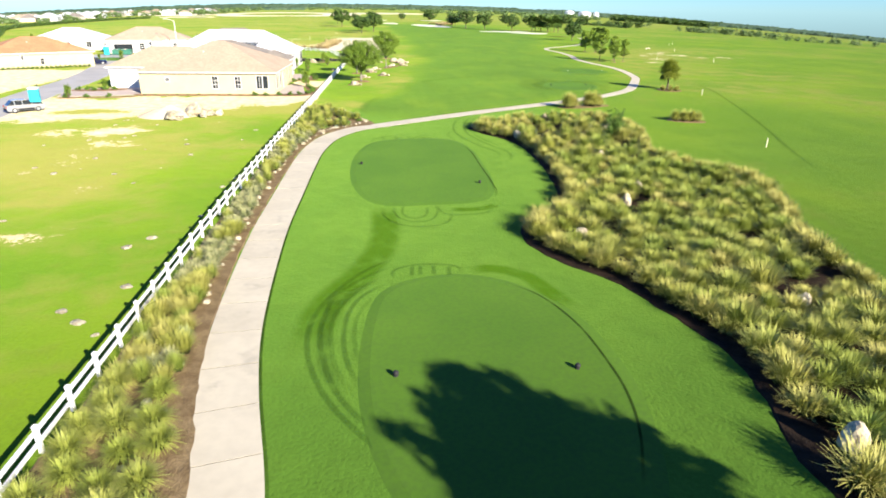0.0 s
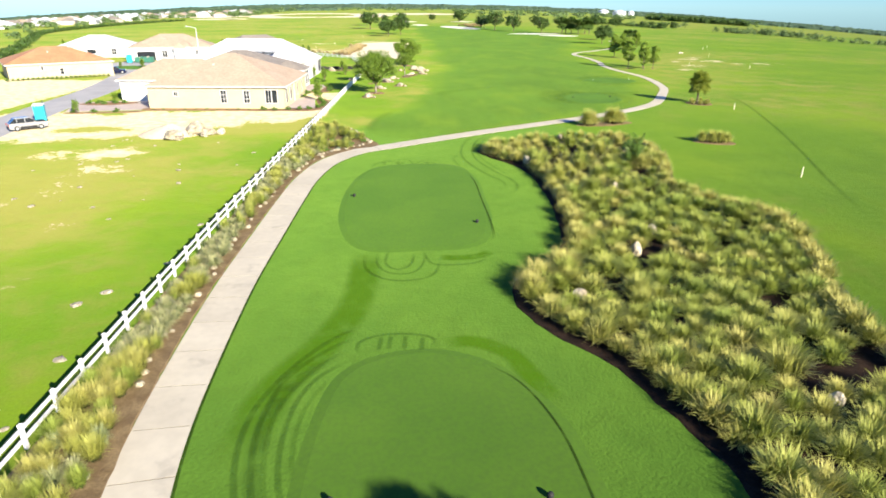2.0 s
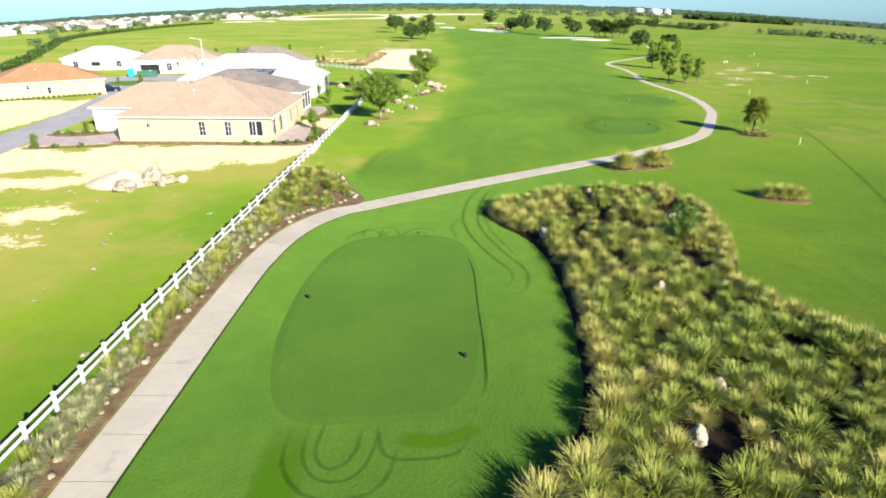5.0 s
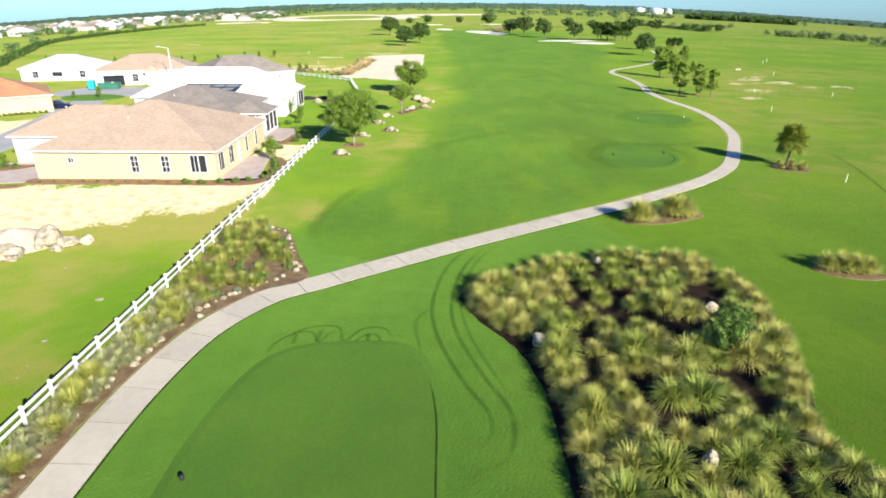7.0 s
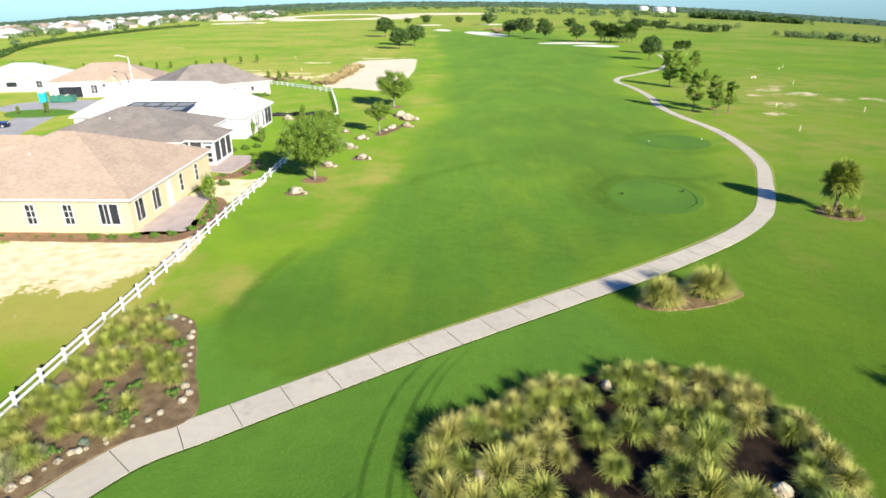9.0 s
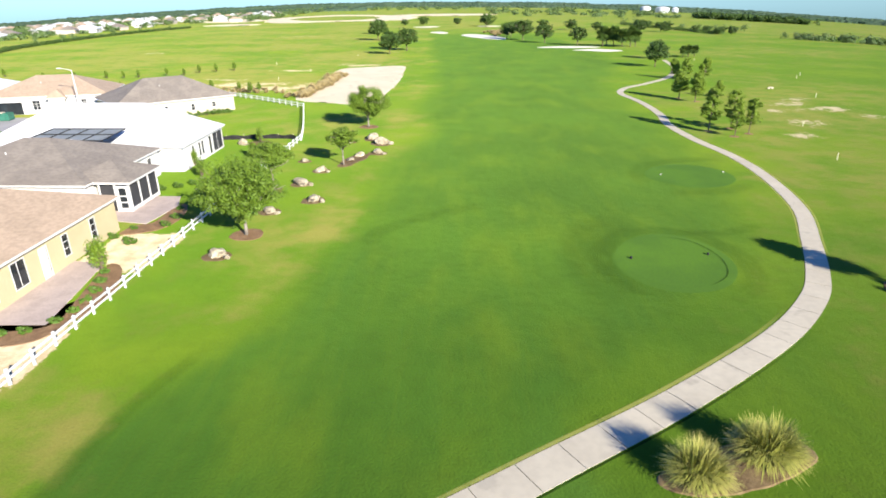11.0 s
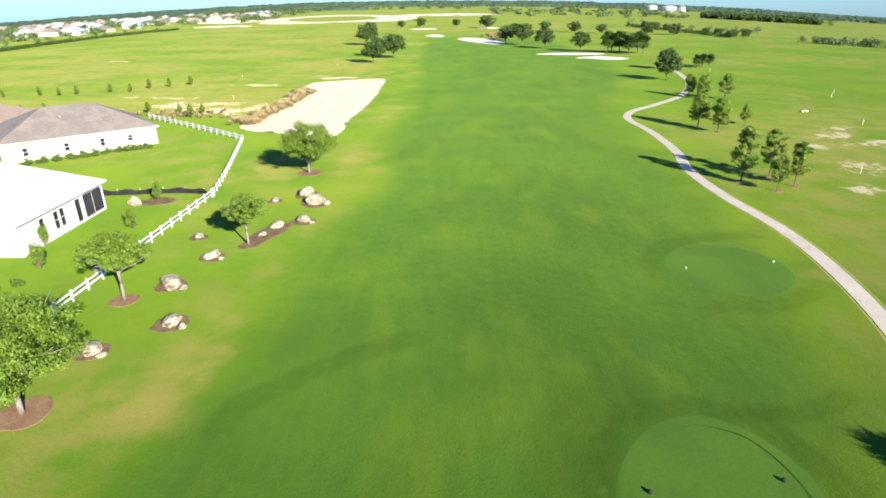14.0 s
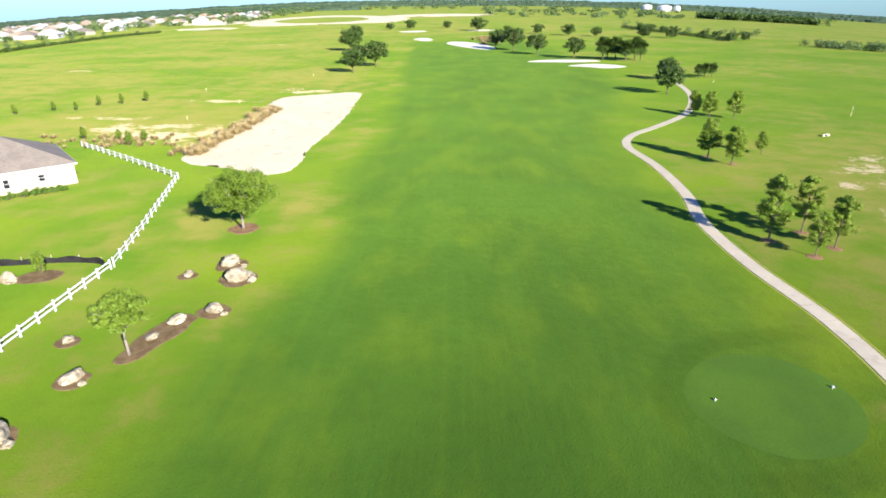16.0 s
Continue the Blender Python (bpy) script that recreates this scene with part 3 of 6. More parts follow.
for ring in FAR_SAND:
    ring = [(x * 1.03, y * 1.03) for x, y in ring]
    sheet("sand_bunker", closed_outline(ring, 1.5, 0.6), 0.0, WHITESAND, "bright white sand bunker at the end of the fairway", "bunker", rise=0.05, slope=0.6)
for ring in ([(-190, 800), (-130, 822), (-86, 850), (-44, 920), (-50, 1080), (-100, 1150), (-190, 1190), (-250, 1000)],
             [(-80, 1180), (-30, 1120), (60, 1150), (90, 1230), (10, 1280)], [(-330, 930), (-265, 860), (-240, 900), (-290, 1010)], [(-250, 742), (-215, 722), (-196, 742), (-222, 775)]):
    sand = sheet("sandy_ground", closed_outline(ring, 9, 14), 0.0, SAND, "patch of bare pale sand beyond the course", "bare sand", rise=0.35, slope=2)
    for v in sand.data.vertices:
        v.co.z += ground_z(v.co.x, v.co.y)

# worn tracks, lush bands and darker lines on the turf
TRACKS = [
    (TRACK, 0.38, [(1.2, 34.6), (-0.8, 33.2), (-2.5, 30.8), (-3.8, 27.5), (-4.0, 24.7), (-3.4, 21.8), (-2.2, 19.2), (-0.4, 16.8), (1.2, 15.2)]),
    (TRACK, 0.38, [(0.6, 33.2), (-1.2, 31.8), (-2.9, 29.4), (-3.4, 26.9), (-3.4, 24.7), (-2.8, 21.8), (-1.7, 19.3), (0.2, 17.0)]),
    (FAINT, 0.34, [(0.2, 32.0), (-1.5, 30.3), (-2.8, 27.4), (-2.9, 24.7), (-2.4, 22.0), (-1.4, 19.8)]),
    (TRACK, 0.36, [(0.1, 30.9), (-1.5, 29.2), (-2.2, 27.2), (-2.3, 24.6), (-1.9, 22.2), (-1.0, 19.9)]),
    (FAINT, 0.3, [(-0.9, 29.2), (-1.7, 27.0), (-1.8, 24.6), (-1.4, 22.0)]),
    (FAINT, 0.9, [(-0.5, 31.4), (-2.4, 29.0), (-3.2, 26.0), (-3.0, 22.6), (-1.8, 19.8)]),
    (TRACK, 0.30, [(0.3, 30.8), (0.1, 32.2), (1.2, 33), (2.8, 33.1), (4.1, 32.6), (4.2, 31.3)]),
    (TRACK, 0.34, [(1.3, 32.9), (1.2, 31.2)]), (TRACK, 0.34, [(1.8, 33), (1.7, 31.1)]), (TRACK, 0.34, [(2.6, 33), (2.5, 31.1)]), (TRACK, 0.4, [(3.5, 32.8), (3.4, 31.1)]),
    (LUSH, 1.5, [(4.4, 31.9), (6.0, 32.3), (7.8, 31.2), (8.6, 29.4), (9.6, 26.6)]),
    (TRACK, 0.30, [(-0.5, 44.2), (-0.3, 41.8), (1, 40.1), (2.8, 39.8), (4.3, 40.7), (4.9, 43.4)]),
    (TRACK, 0.30, [(1.2, 45.1), (1, 42.7), (1.8, 41.5), (2.8, 42.4), (3, 45)]),
    (TRACK, 0.26, [(0.4, 44.9), (0.5, 42.3), (1.5, 40.9), (2.9, 41.0), (3.6, 42.4), (3.8, 44.8)]),
    (TRACK, 0.30, [(3.6, 44.9), (4.2, 42.5), (5.7, 42.2), (7.6, 42.7), (8.2, 44.2)]),
    (LUSH, 1.2, [(4.6, 43.6), (6.0, 43.4), (7.8, 43.8), (8.8, 45.0)]),
    (TRACK, 0.30, [(-1.8, 67.2), (-1.6, 69.5), (0.1, 71.5), (2.2, 71.7), (2.8, 69.8), (3.9, 71.5), (5.5, 71.4), (6.1, 69.1)]),
    (TRACK, 0.26, [(-1.0, 69.4), (-0.6, 70.8), (0.6, 71.0), (1.2, 69.6), (1.8, 71.0), (2.6, 70.6)]),
    (TRACK, 0.26, [(3.4, 69.6), (4.2, 70.7), (5.0, 70.6), (5.3, 69.3)]),
    (TRACK, 0.4, [(-0.5, 70.9), (-0.4, 69.3)]), (TRACK, 0.4, [(1.1, 71.5), (1.1, 69.4)]), (TRACK, 0.4, [(4.3, 71), (4.4, 69.2)]),
    (TRACK, 0.42, [(12.1, 87), (9.6, 81.8), (8.5, 75.6), (8.9, 70.7), (10.5, 65.6), (11.9, 62.5), (11.5, 60.2), (9.4, 59.8)]),
    (TRACK, 0.42, [(13.6, 87.2), (11, 81.8), (9.9, 75.6), (10.2, 71.1), (11.7, 66.2), (13.1, 62.4), (12.3, 58.9), (9.4, 58.6)]),
    (FAINT, 0.36, [(14.8, 88.0), (12.0, 82.6), (10.6, 76.4), (10.9, 71.6), (12.3, 66.6), (13.8, 62.6)]),
    (FAINT, 0.36, [(8.5, 74.6), (7.4, 72.4), (8, 68.3)]),
    (FAINT, 1.7, [(8.1, 66.0), (8.2, 60.0), (8.1, 52.0), (7.4, 47.6)]),
    (FAINT, 1.6, [(5.2, 68.4), (5.3, 60.0), (5.2, 47.0)]),
    (LUSH, 2.6, [(-3.9, 23.0), (-3.4, 28.0), (-1.6, 32.4), (-0.5, 36.5), (-0.3, 41.0), (-0.6, 45.6)]),
    (EDGE, 0.16, [(6.4, 30.3), (8.1, 28.4), (9.2, 25.2), (9.55, 21.6), (9.5, 19.3), (9.0, 16.9), (7.8, 13.8)]),
    (EDGE, 0.16, [(8.4, 66.6), (9, 62.5), (9.1, 57.3), (9.2, 47.9), (8, 46)]),
    (DARKTURF, 2.8, [(37, 112), (32.5, 114.4), (30.6, 120.5), (33.5, 126.6), (38.2, 128.6), (42.6, 126), (44, 120), (41.4, 114.2), (36, 112)]),
    (EDGE, 0.14, [(37.6, 126.8), (40.6, 125.4), (41.9, 121.4), (40.9, 117.4), (38.0, 114.8)]),
    (DARKTURF, 7.0, [(31, 110), (29.2, 119), (31.5, 128), (38, 132)]),
    (DARKTURF, 2.4, [(40, 128.5), (45, 128), (50.5, 130.5)]),
    (DARKTURF, 3.4, [(42, 145), (42.8, 152), (47, 157), (54, 159), (60, 160)]),
    (DARKTURF, 3.0, [(43, 142), (50, 142.4), (57, 146)]),
    (DARKTURF, 3.2, [(8.2, 123), (8.6, 127.5), (11.7, 131.0), (15.0, 133.9), (22, 138)]),
    (DARKTURF, 1.6, [(-3.0, 87.4), (-3.6, 90.5), (-3.4, 94.5), (-2.6, 99.5), (-0.4, 106)]),
    (TRACK, 0.6, [(65.4, 132.0), (64.6, 117), (58.0, 95.3), (51.5, 77.2), (45.5, 61.8), (40.8, 48)]),
]
for mat, width, line in TRACKS:
    ribbon("turf_mark", line, width, 0.07 if mat is EDGE and width < 0.3 else 0.012, mat, "darker line in the mown turf, partly worn")


# ---------------------------------------------------------------- cart path of single slabs
def cart_path():
    top = thing("cart_path", "pale concrete golf cart path winding beside the fairway", "path", kind="structure")
    line = spline(PATH_LINE, 0.75)
    per, gap, half = 4, 0.02, 1.2

    def edge(i, side):
        a, b = line[max(i - 1, 0)], line[min(i + 1, len(line) - 1)]
        t = (b - a).normalized()
        return line[i] + Vector((-t.y, t.x, 0)) * float(np.interp(line[i].y, [85, 110, 135], [half, 1.02, 0.86])) * side, t
    for s in range(0, len(line) - per, per):
        lo, hi, skirt = [], [], []
        for i in range(s, s + per + 1):
            shift = gap if i == s else -gap if i == s + per else 0
            for side, store in ((1, lo), (-1, hi)):
                p, t = edge(i, side)
                store.append(p + t * shift)
        lift = 0.03 + 0.006 * RNG.random()
        ring = lo + hi[::-1]
        n = len(ring)
        verts = [(p.x, p.y, lift) for p in ring] + [(p.x, p.y, -0.08) for p in ring]
        faces = [(i + 1, i, 2 * per + 1 - i, 2 * per - i) for i in range(per)]
        faces += [(i, (i + 1) % n, n + (i + 1) % n, n + i) for i in range(n)]
        part("slab", mesh_of("slab", verts, faces, CONCRETE), None, top)


cart_path()

for first, last, width in ((0, 82, 2.3), (82, 400, 1.7)):
    ribbon("path_base", [p for p in PATH_LINE if first - 12 < p[1] < last], width, 0.022, MULCH, "dark earth in the joints of the path", "path")


def verge(points, side, first, last):
    """A line alongside the path, side metres to its left."""
    run = spline(points, 2.0)
    out = []
    for i, p in enumerate(run):
        t = (run[min(i + 1, len(run) - 1)] - run[max(i - 1, 0)]).normalized()
        if first < p.y < last:
            out.append((p.x - t.y * side, p.y + t.x * side))
    return out


ribbon("turf_mark", verge(PATH_LINE, 1.3, 80, 112), 0.42, 0.014, STRAWEDGE, "dry yellowish grass along the path's edge")
ribbon("turf_mark", verge(PATH_LINE, 1.06, 112, 235), 0.3, 0.014, STRAWEDGE, "dry yellowish grass along the path's edge")
# shadow gap on the path's right side, painted as a dark ribbon
ribbon("turf_mark", verge(PATH_LINE, -1.27, 3, 112), 0.2, 0.016, EDGE, "painted shadow line along the turf's edge beside the path")
ribbon("turf_mark", verge(PATH_LINE, -1.08, 116, 190), 0.3, 0.014, STRAWEDGE, "dry yellowish grass along the path's edge")


# ---------------------------------------------------------------- white ranch fence
def post_mesh():
    bm = box(-0.075, 0.075, -0.075, 0.075, -0.1, 1.12, 0.008)
    r = bmesh.ops.create_cone(bm, cap_ends=True, segments=4, radius1=0.135, radius2=0.02, depth=0.08, matrix=pose(0, 0, 1.16, 0, 0, 45))
    return bm_mesh("post", bm, VINYL)


POST = post_mesh()
RAIL = bm_mesh("rail", box(0, 1, -0.025, 0.025, -0.09, 0.09), VINYL)


def ranch_fence(points, label):
    top = thing("ranch_fence", label, "fence")
    line = spline(points, 2.3)
    for i, p in enumerate(line):
        t = (line[min(i + 1, len(line) - 1)] - line[max(i - 1, 0)]).normalized()
        part("post", POST, None, top, m=pose(p.x, p.y, 0, 0, 0, math.degrees(math.atan2(t.y, t.x))))
    for a, b in zip(line, line[1:]):
        d = b - a
        turn = math.degrees(math.atan2(d.y, d.x))
        for z in (0.45, 0.92):
            part("rail", RAIL, None, top, m=pose(a.x, a.y, z, 0, 0, turn) @ Matrix.Diagonal((d.length, 1, 1, 1)))


ranch_fence(FENCE_A, "long white vinyl two-rail ranch fence beside a mulch strip")
ranch_fence(FENCE_B, "white vinyl two-rail fence along a back lawn")
ranch_fence(FENCE_C, "white vinyl two-rail fence behind a grey-roofed house")


# ---------------------------------------------------------------- houses
def wall_run(length, height, holes, thick=0.2):
    """One solid wall along +x from 0, its face at y = 0 and its back at y = thick, with holes (x0, x1, z0, z1) through it."""
    bm = bmesh.new()
    xs = sorted({0.0, length, *[h[0] for h in holes], *[h[1] for h in holes]})
    zs = sorted({0.0, height, *[h[2] for h in holes], *[h[3] for h in holes]})
    known = {}

    def vert(i, j, k):
        if (i, j, k) not in known:
            known[i, j, k] = bm.verts.new((xs[i], thick * k, zs[j]))
        return known[i, j, k]

    def solid(i, j):
        if not (0 <= i < len(xs) - 1 and 0 <= j < len(zs) - 1):
            return False
        x, z = (xs[i] + xs[i + 1]) / 2, (zs[j] + zs[j + 1]) / 2
        return not any(h[0] < x < h[1] and h[2] < z < h[3] for h in holes)
    for i in range(len(xs) - 1):
        for j in range(len(zs) - 1):
            if not solid(i, j):
                continue
            for k in (0, 1):
                bm.faces.new((vert(i, j, k), vert(i + 1, j, k), vert(i + 1, j + 1, k), vert(i, j + 1, k)))
            for (di, dj), (p, q) in (((-1, 0), ((i, j), (i, j + 1))), ((1, 0), ((i + 1, j), (i + 1, j + 1))), ((0, -1), ((i, j), (i + 1, j))), ((0, 1), ((i, j + 1), (i + 1, j + 1)))):
                if not solid(i + di, j + dj):
                    bm.faces.new((vert(*p, 0), vert(*q, 0), vert(*q, 1), vert(*p, 1)))
    return bm


def window(parent, x0, x1, z0, z1, m, bars=(1, 1), pane_mat=None, trim=0.08, thing_name="window"):
    """A framed window in a wall's hole: frame, pane, bars, sill."""
    fr = bmesh.new()
    for a, b, c, d in ((x0 - trim, x1 + trim, z1, z1 + trim), (x0 - trim, x1 + trim, z0 - trim, z0), (x0 - trim, x0, z0, z1), (x1, x1 + trim, z0, z1)):
        add_box(fr, a, b, -0.03, 0.08, c, d)
    win = part(thing_name, fr, TRIM, parent, "white framed dark window", m=m)
    part("pane", box(x0, x1, 0.06, 0.08, z0, z1), pane_mat or GLASSDARK, win)
    nx, nz = bars
    for i in range(1, nx + 1):
        x = x0 + (x1 - x0) * i / (nx + 1)
        part("glazing_bar", box(x - 0.03, x + 0.03, 0.03, 0.058, z0, z1), TRIM, win)
    for i in range(1, nz + 1):
        z = z0 + (z1 - z0) * i / (nz + 1)
        part("glazing_bar", box(x0, x1, 0.034, 0.056, z - 0.03, z + 0.03), TRIM, win)
    return win


def hip_roof(parent, x0, x1, y0, y1, eave, peak, mat, over=0.45, label="", name="roof"):
    x0, x1, y0, y1 = x0 - over, x1 + over, y0 - over, y1 + over
    w, d = x1 - x0, y1 - y0
    cx, cy = (x0 + x1) / 2, (y0 + y1) / 2
    k = abs(w - d) / 2
    r = [(cx - k, cy), (cx + k, cy)] if w > d else [(cx, cy - k), (cx, cy + k)]
    t = 0.02
    bm = bmesh.new()
    e = [bm.verts.new((x, y, eave + t)) for x, y in ((x0, y0), (x1, y0), (x1, y1), (x0, y1))]
    low = [bm.verts.new((x, y, eave - 0.12)) for x, y in ((x0, y0), (x1, y0), (x1, y1), (x0, y1))]
    a, b = (bm.verts.new((*p, peak)) for p in r)
    if w > d:
        fs = [(e[0], e[1], b, a), (e[1], e[2], b), (e[2], e[3], a, b), (e[3], e[0], a)]
    else:
        fs = [(e[0], e[1], a), (e[1], e[2], b, a), (e[2], e[3], b), (e[3], e[0], a, b)]
    for f in fs:
        bm.faces.new(f)
    for i in range(4):
        bm.faces.new((e[i], low[i], low[(i + 1) % 4], e[(i + 1) % 4]))
    bm.faces.new(low)
    roof = part(name, bm, mat, parent, label)
    fas = bmesh.new()
    for a0, a1, b0, b1 in ((x0 - 0.03, x1 + 0.03, y0 - 0.04, y0 - 0.004), (x0 - 0.03, x1 + 0.03, y1 + 0.004, y1 + 0.04), (x0 - 0.04, x0 - 0.004, y0, y1), (x1 + 0.004, x1 + 0.04, y0, y1)):
        add_box(fas, a0, a1, b0, b1, eave - 0.2, eave)
    part("fascia", fas, TRIM, roof)
    return roof


def house(name, label, x0, x1, y0, y1, eave, peak, wall_mat, roof_mat, front=(), right=(), left=(), at=None, roof_label="", garage=None):
    """A one-storey house with a hipped roof; front faces -y, right faces +x. Openings: (start, end, sill, head, bars)."""
    top = thing(name, label, "house", at=at)
    runs = (("wall", x1 - x0, pose(x0, y0, 0), front), ("wall", y1 - y0 - 0.4, pose(x1, y0 + 0.2, 0, 0, 0, 90), right),
            ("wall", x1 - x0, pose(x1, y1, 0, 0, 0, 180), ()), ("wall", y1 - y0 - 0.4, pose(x0, y1 - 0.2, 0, 0, 0, -90), left))
    for nm, length, m, holes in runs:
        w = part(nm, wall_run(length, eave - 0.13, [h[:4] for h in holes]), wall_mat, top, m=m)
        for h in holes:
            window(top, *h[:4], m, bars=h[4] if len(h) > 4 else (1, 2), pane_mat=h[5] if len(h) > 5 else None)
    hip_roof(top, x0, x1, y0, y1, eave, peak, roof_mat, label=roof_label)
    for fx, fy in ((0.42, 0.3), (0.6, 0.7)):
        x, y = x0 + (x1 - x0) * fx, y0 + (y1 - y0) * fy
        z = eave + (peak - eave) * min(1, 2 * min(fx, 1 - fx, fy, 1 - fy) * 0.9)
        part("vent_pipe", tube(bmesh.new(), (x, y, z - 0.3), (x, y, z + 0.55), 0.06, 0.06), TRIM, top)
    return top


EAVE = 3.7
# cream house with tan roof
A = house("house", "one-storey cream stucco house with a tan shingle hip roof", -41.6, -19.1, 107.5, 128.0, EAVE, 8.2, CREAM, TANROOF,
          front=[(4.3, 4.9, 2.1, 2.7, (1, 0)), (12.0, 12.9, 0.95, 2.95, (1, 2)), (15.8, 16.7, 0.95, 2.95, (1, 2)), (19.4, 20.3, 0.95, 3.05, (1, 0)), (20.45, 21.3, 0.95, 3.05, (0, 0))],
          right=[(0.9, 2.5, 0.8, 3.0, (1, 0)), (4.5, 6.1, 0.8, 3.0, (1, 0)), (8.0, 9.0, 0.05, 2.9, (0, 0), TRIM), (11.2, 12.0, 0.9, 2.9, (0, 2)), (15.6, 16.4, 0.9, 2.9, (0, 2))],
          roof_label="tan shingle hip roof")
wing = part("garage", wall_run(8.2, EAVE - 0.13, [(1.2, 6.4, 0.02, 2.5)]), WHITEWALL, A, "white garage wing", m=pose(-49.8, 115.8, 0))
door = part("garage_door", box(1.2, 6.4, 0.08, 0.13, 0.02, 2.5), TRIM, wing, "white panelled garage door")
for z in (0.62, 1.24, 1.86):
    part("door_joint", box(1.25, 6.35, 0.065, 0.077, z - 0.02, z + 0.02), VINYL, door)
part("garage_side", wall_run(11.4, EAVE - 0.13, []), WHITEWALL, wing, m=pose(0, 11.6, 0, 0, 0, -90))
part("garage_back", wall_run(8.2, EAVE - 0.13, []), WHITEWALL, wing, m=pose(8.2, 11.8, 0, 0, 0, 180))
hip_roof(A, -49.8, -31.0, 115.8, 127.6, EAVE - 0.03, 6.9, TANROOF)

# house with dark grey roof and a screened porch
B = house("house", "one-storey white house with a grey-brown shingle hip roof and screened porch", -44.5, -24.0, 127.0, 144.5, EAVE, 7.1, WHITEWALL, GREYROOF,
          right=[(11.6, 12.6, 0.9, 2.9, (0, 1)), (14.2, 15.2, 0.9, 2.9, (0, 1))], at=pose(-0.8, 5.5, 0), roof_label="grey-brown shingle hip roof")
hip_roof(B, -26.6, -19.7, 128.3, 135.2, EAVE - 0.04, 5.4, GREYROOF, over=0.4)
porch = part("porch", box(-23.9, -19.7, 128.3, 135.0, 0.0, 0.12), PAVERS, B, "screened porch")
for x, y in ((-23.2, 128.4), (-21.4, 128.4), (-19.8, 128.4), (-19.8, 130.6), (-19.8, 132.8), (-19.8, 134.9)):
    part("post", box(x - 0.1, x + 0.1, y - 0.1, y + 0.1, 0.12, EAVE - 0.17), TRIM, porch)
for y0, y1 in ((128.5, 130.5), (130.7, 132.7), (132.9, 134.8)):
    part("screen", box(-19.81, -19.79, y0, y1, 0.5, EAVE - 0.4), SCREEN, porch)
    part("kick_plate", box(-19.83, -19.77, y0, y1, 0.12, 0.5), TRIM, porch)
    part("header", box(-19.83, -19.77, y0, y1, EAVE - 0.4, EAVE - 0.17), TRIM, porch)
part("screen", box(-23.1, -21.5, 128.38, 128.42, 0.12, EAVE - 0.3), SCREEN, porch)
dr = part("screen_door", box(-21.25, -19.95, 128.36, 128.44, 0.12, 3.1), TRIM, porch, "white framed screen door")
for z0, z1 in ((0.5, 1.1), (1.25, 1.85), (2.0, 2.85)):
    part("pane", box(-21.0, -20.2, 128.34, 128.355, z0, z1), GLASSDARK, dr)

# white-roofed house with pool cage
C = house("house", "one-storey white house with a white tile hip roof", -51.0, -22.2, 146.4, 162.0, EAVE, 8.5, WHITEWALL, WHITEROOF,
          right=[(3.2, 3.9, 0.9, 2.9, (0, 1)), (5.6, 6.3, 0.9, 2.9, (0, 1)), (6.7, 7.4, 0.9, 2.9, (0, 1)), (9.6, 10.5, 0.3, 3.0, (0, 0)), (11.2, 15.0, 0.3, 3.1, (1, 0), SCREEN)], at=pose(0.2, 5.0, 0), roof_label="bright white tile hip roof")
cage = part("pool_cage", box(-40.6, -30.2, 140.9, 141.0, 0, 0.2), BLACK, C, "dark screened pool enclosure")
for i in range(5):
    x = -40.6 + 2.6 * i
    part("cage_rafter", tube(bmesh.new(), (x, 141.2, 5.6), (x, 147.6, 5.9), 0.07, 0.07, 6), BLACK, cage)
for i in range(3):
    y = 141.2 + 3.2 * i
    part("cage_purlin", tube(bmesh.new(), (-40.6, y, 5.62 + 0.15 * i), (-30.2, y, 5.62 + 0.15 * i), 0.07, 0.07, 6), BLACK, cage)
part("cage_screen", mesh_of("cage_screen", [(-40.6, 141.2, 5.55), (-30.2, 141.2, 5.55), (-30.2, 147.6, 5.85), (-40.6, 147.6, 5.85)], [(0, 1, 2, 3)], CAGE), None, cage)

# rotated house with a grey roof, and three more round the street's end
D = house("house", "beige one-storey house with a grey shingle roof and low hedge", -12, 12, -8, 8, EAVE - 0.4, 7.4, BEIGEWALL, GREYROOF,
          front=[(3, 3.7, 0.9, 2.2, (0, 1)), (9, 9.7, 0.9, 2.2, (0, 1)), (14.5, 15.2, 0.9, 2.2, (0, 1)), (19, 19.8, 1.2, 2.2, (0, 1))], at=pose(-47.2, 202.0, 0, 0, 0, 42), roof_label="grey shingle hip roof")
E = house("house", "white one-storey house with a tan shingle roof and open garage", -12, 12, -8.5, 8.5, EAVE, 7.3, WHITEWALL, TANROOF,
          front=[(2.0, 7.0, 0.02, 2.6, (0, 0)), (9.0, 10.4, 0.9, 2.8, (1, 2)), (13.5, 15.0, 0.3, 3.0, (0, 0)), (18.5, 19.5, 0.9, 2.8, (1, 2))], at=pose(-74.5, 207, 0, 0, 0, 18), roof_label="tan shingle hip roof")
porch = part("entry_gable", box(0.5, 3.6, -9.9, -8.3, 0, 3.4), WHITEWALL, E)
hip_roof(E, 0.4, 3.7, -10.0, -6.0, 3.42, 5.0, TANROOF, over=0.3)
F = house("house", "white one-storey house with a white roof at the street's end", -10, 10, -7.5, 7.5, EAVE - 0.3, 6.5, WHITEWALL, WHITEROOF,
          front=[(3, 4.4, 0.9, 2.6, (1, 1)), (8, 10.5, 1.2, 2.4, (0, 0)), (15, 16.4, 0.9, 2.6, (1, 1))], at=pose(-101, 214, 0, 0, 0, 12), roof_label="white roof")
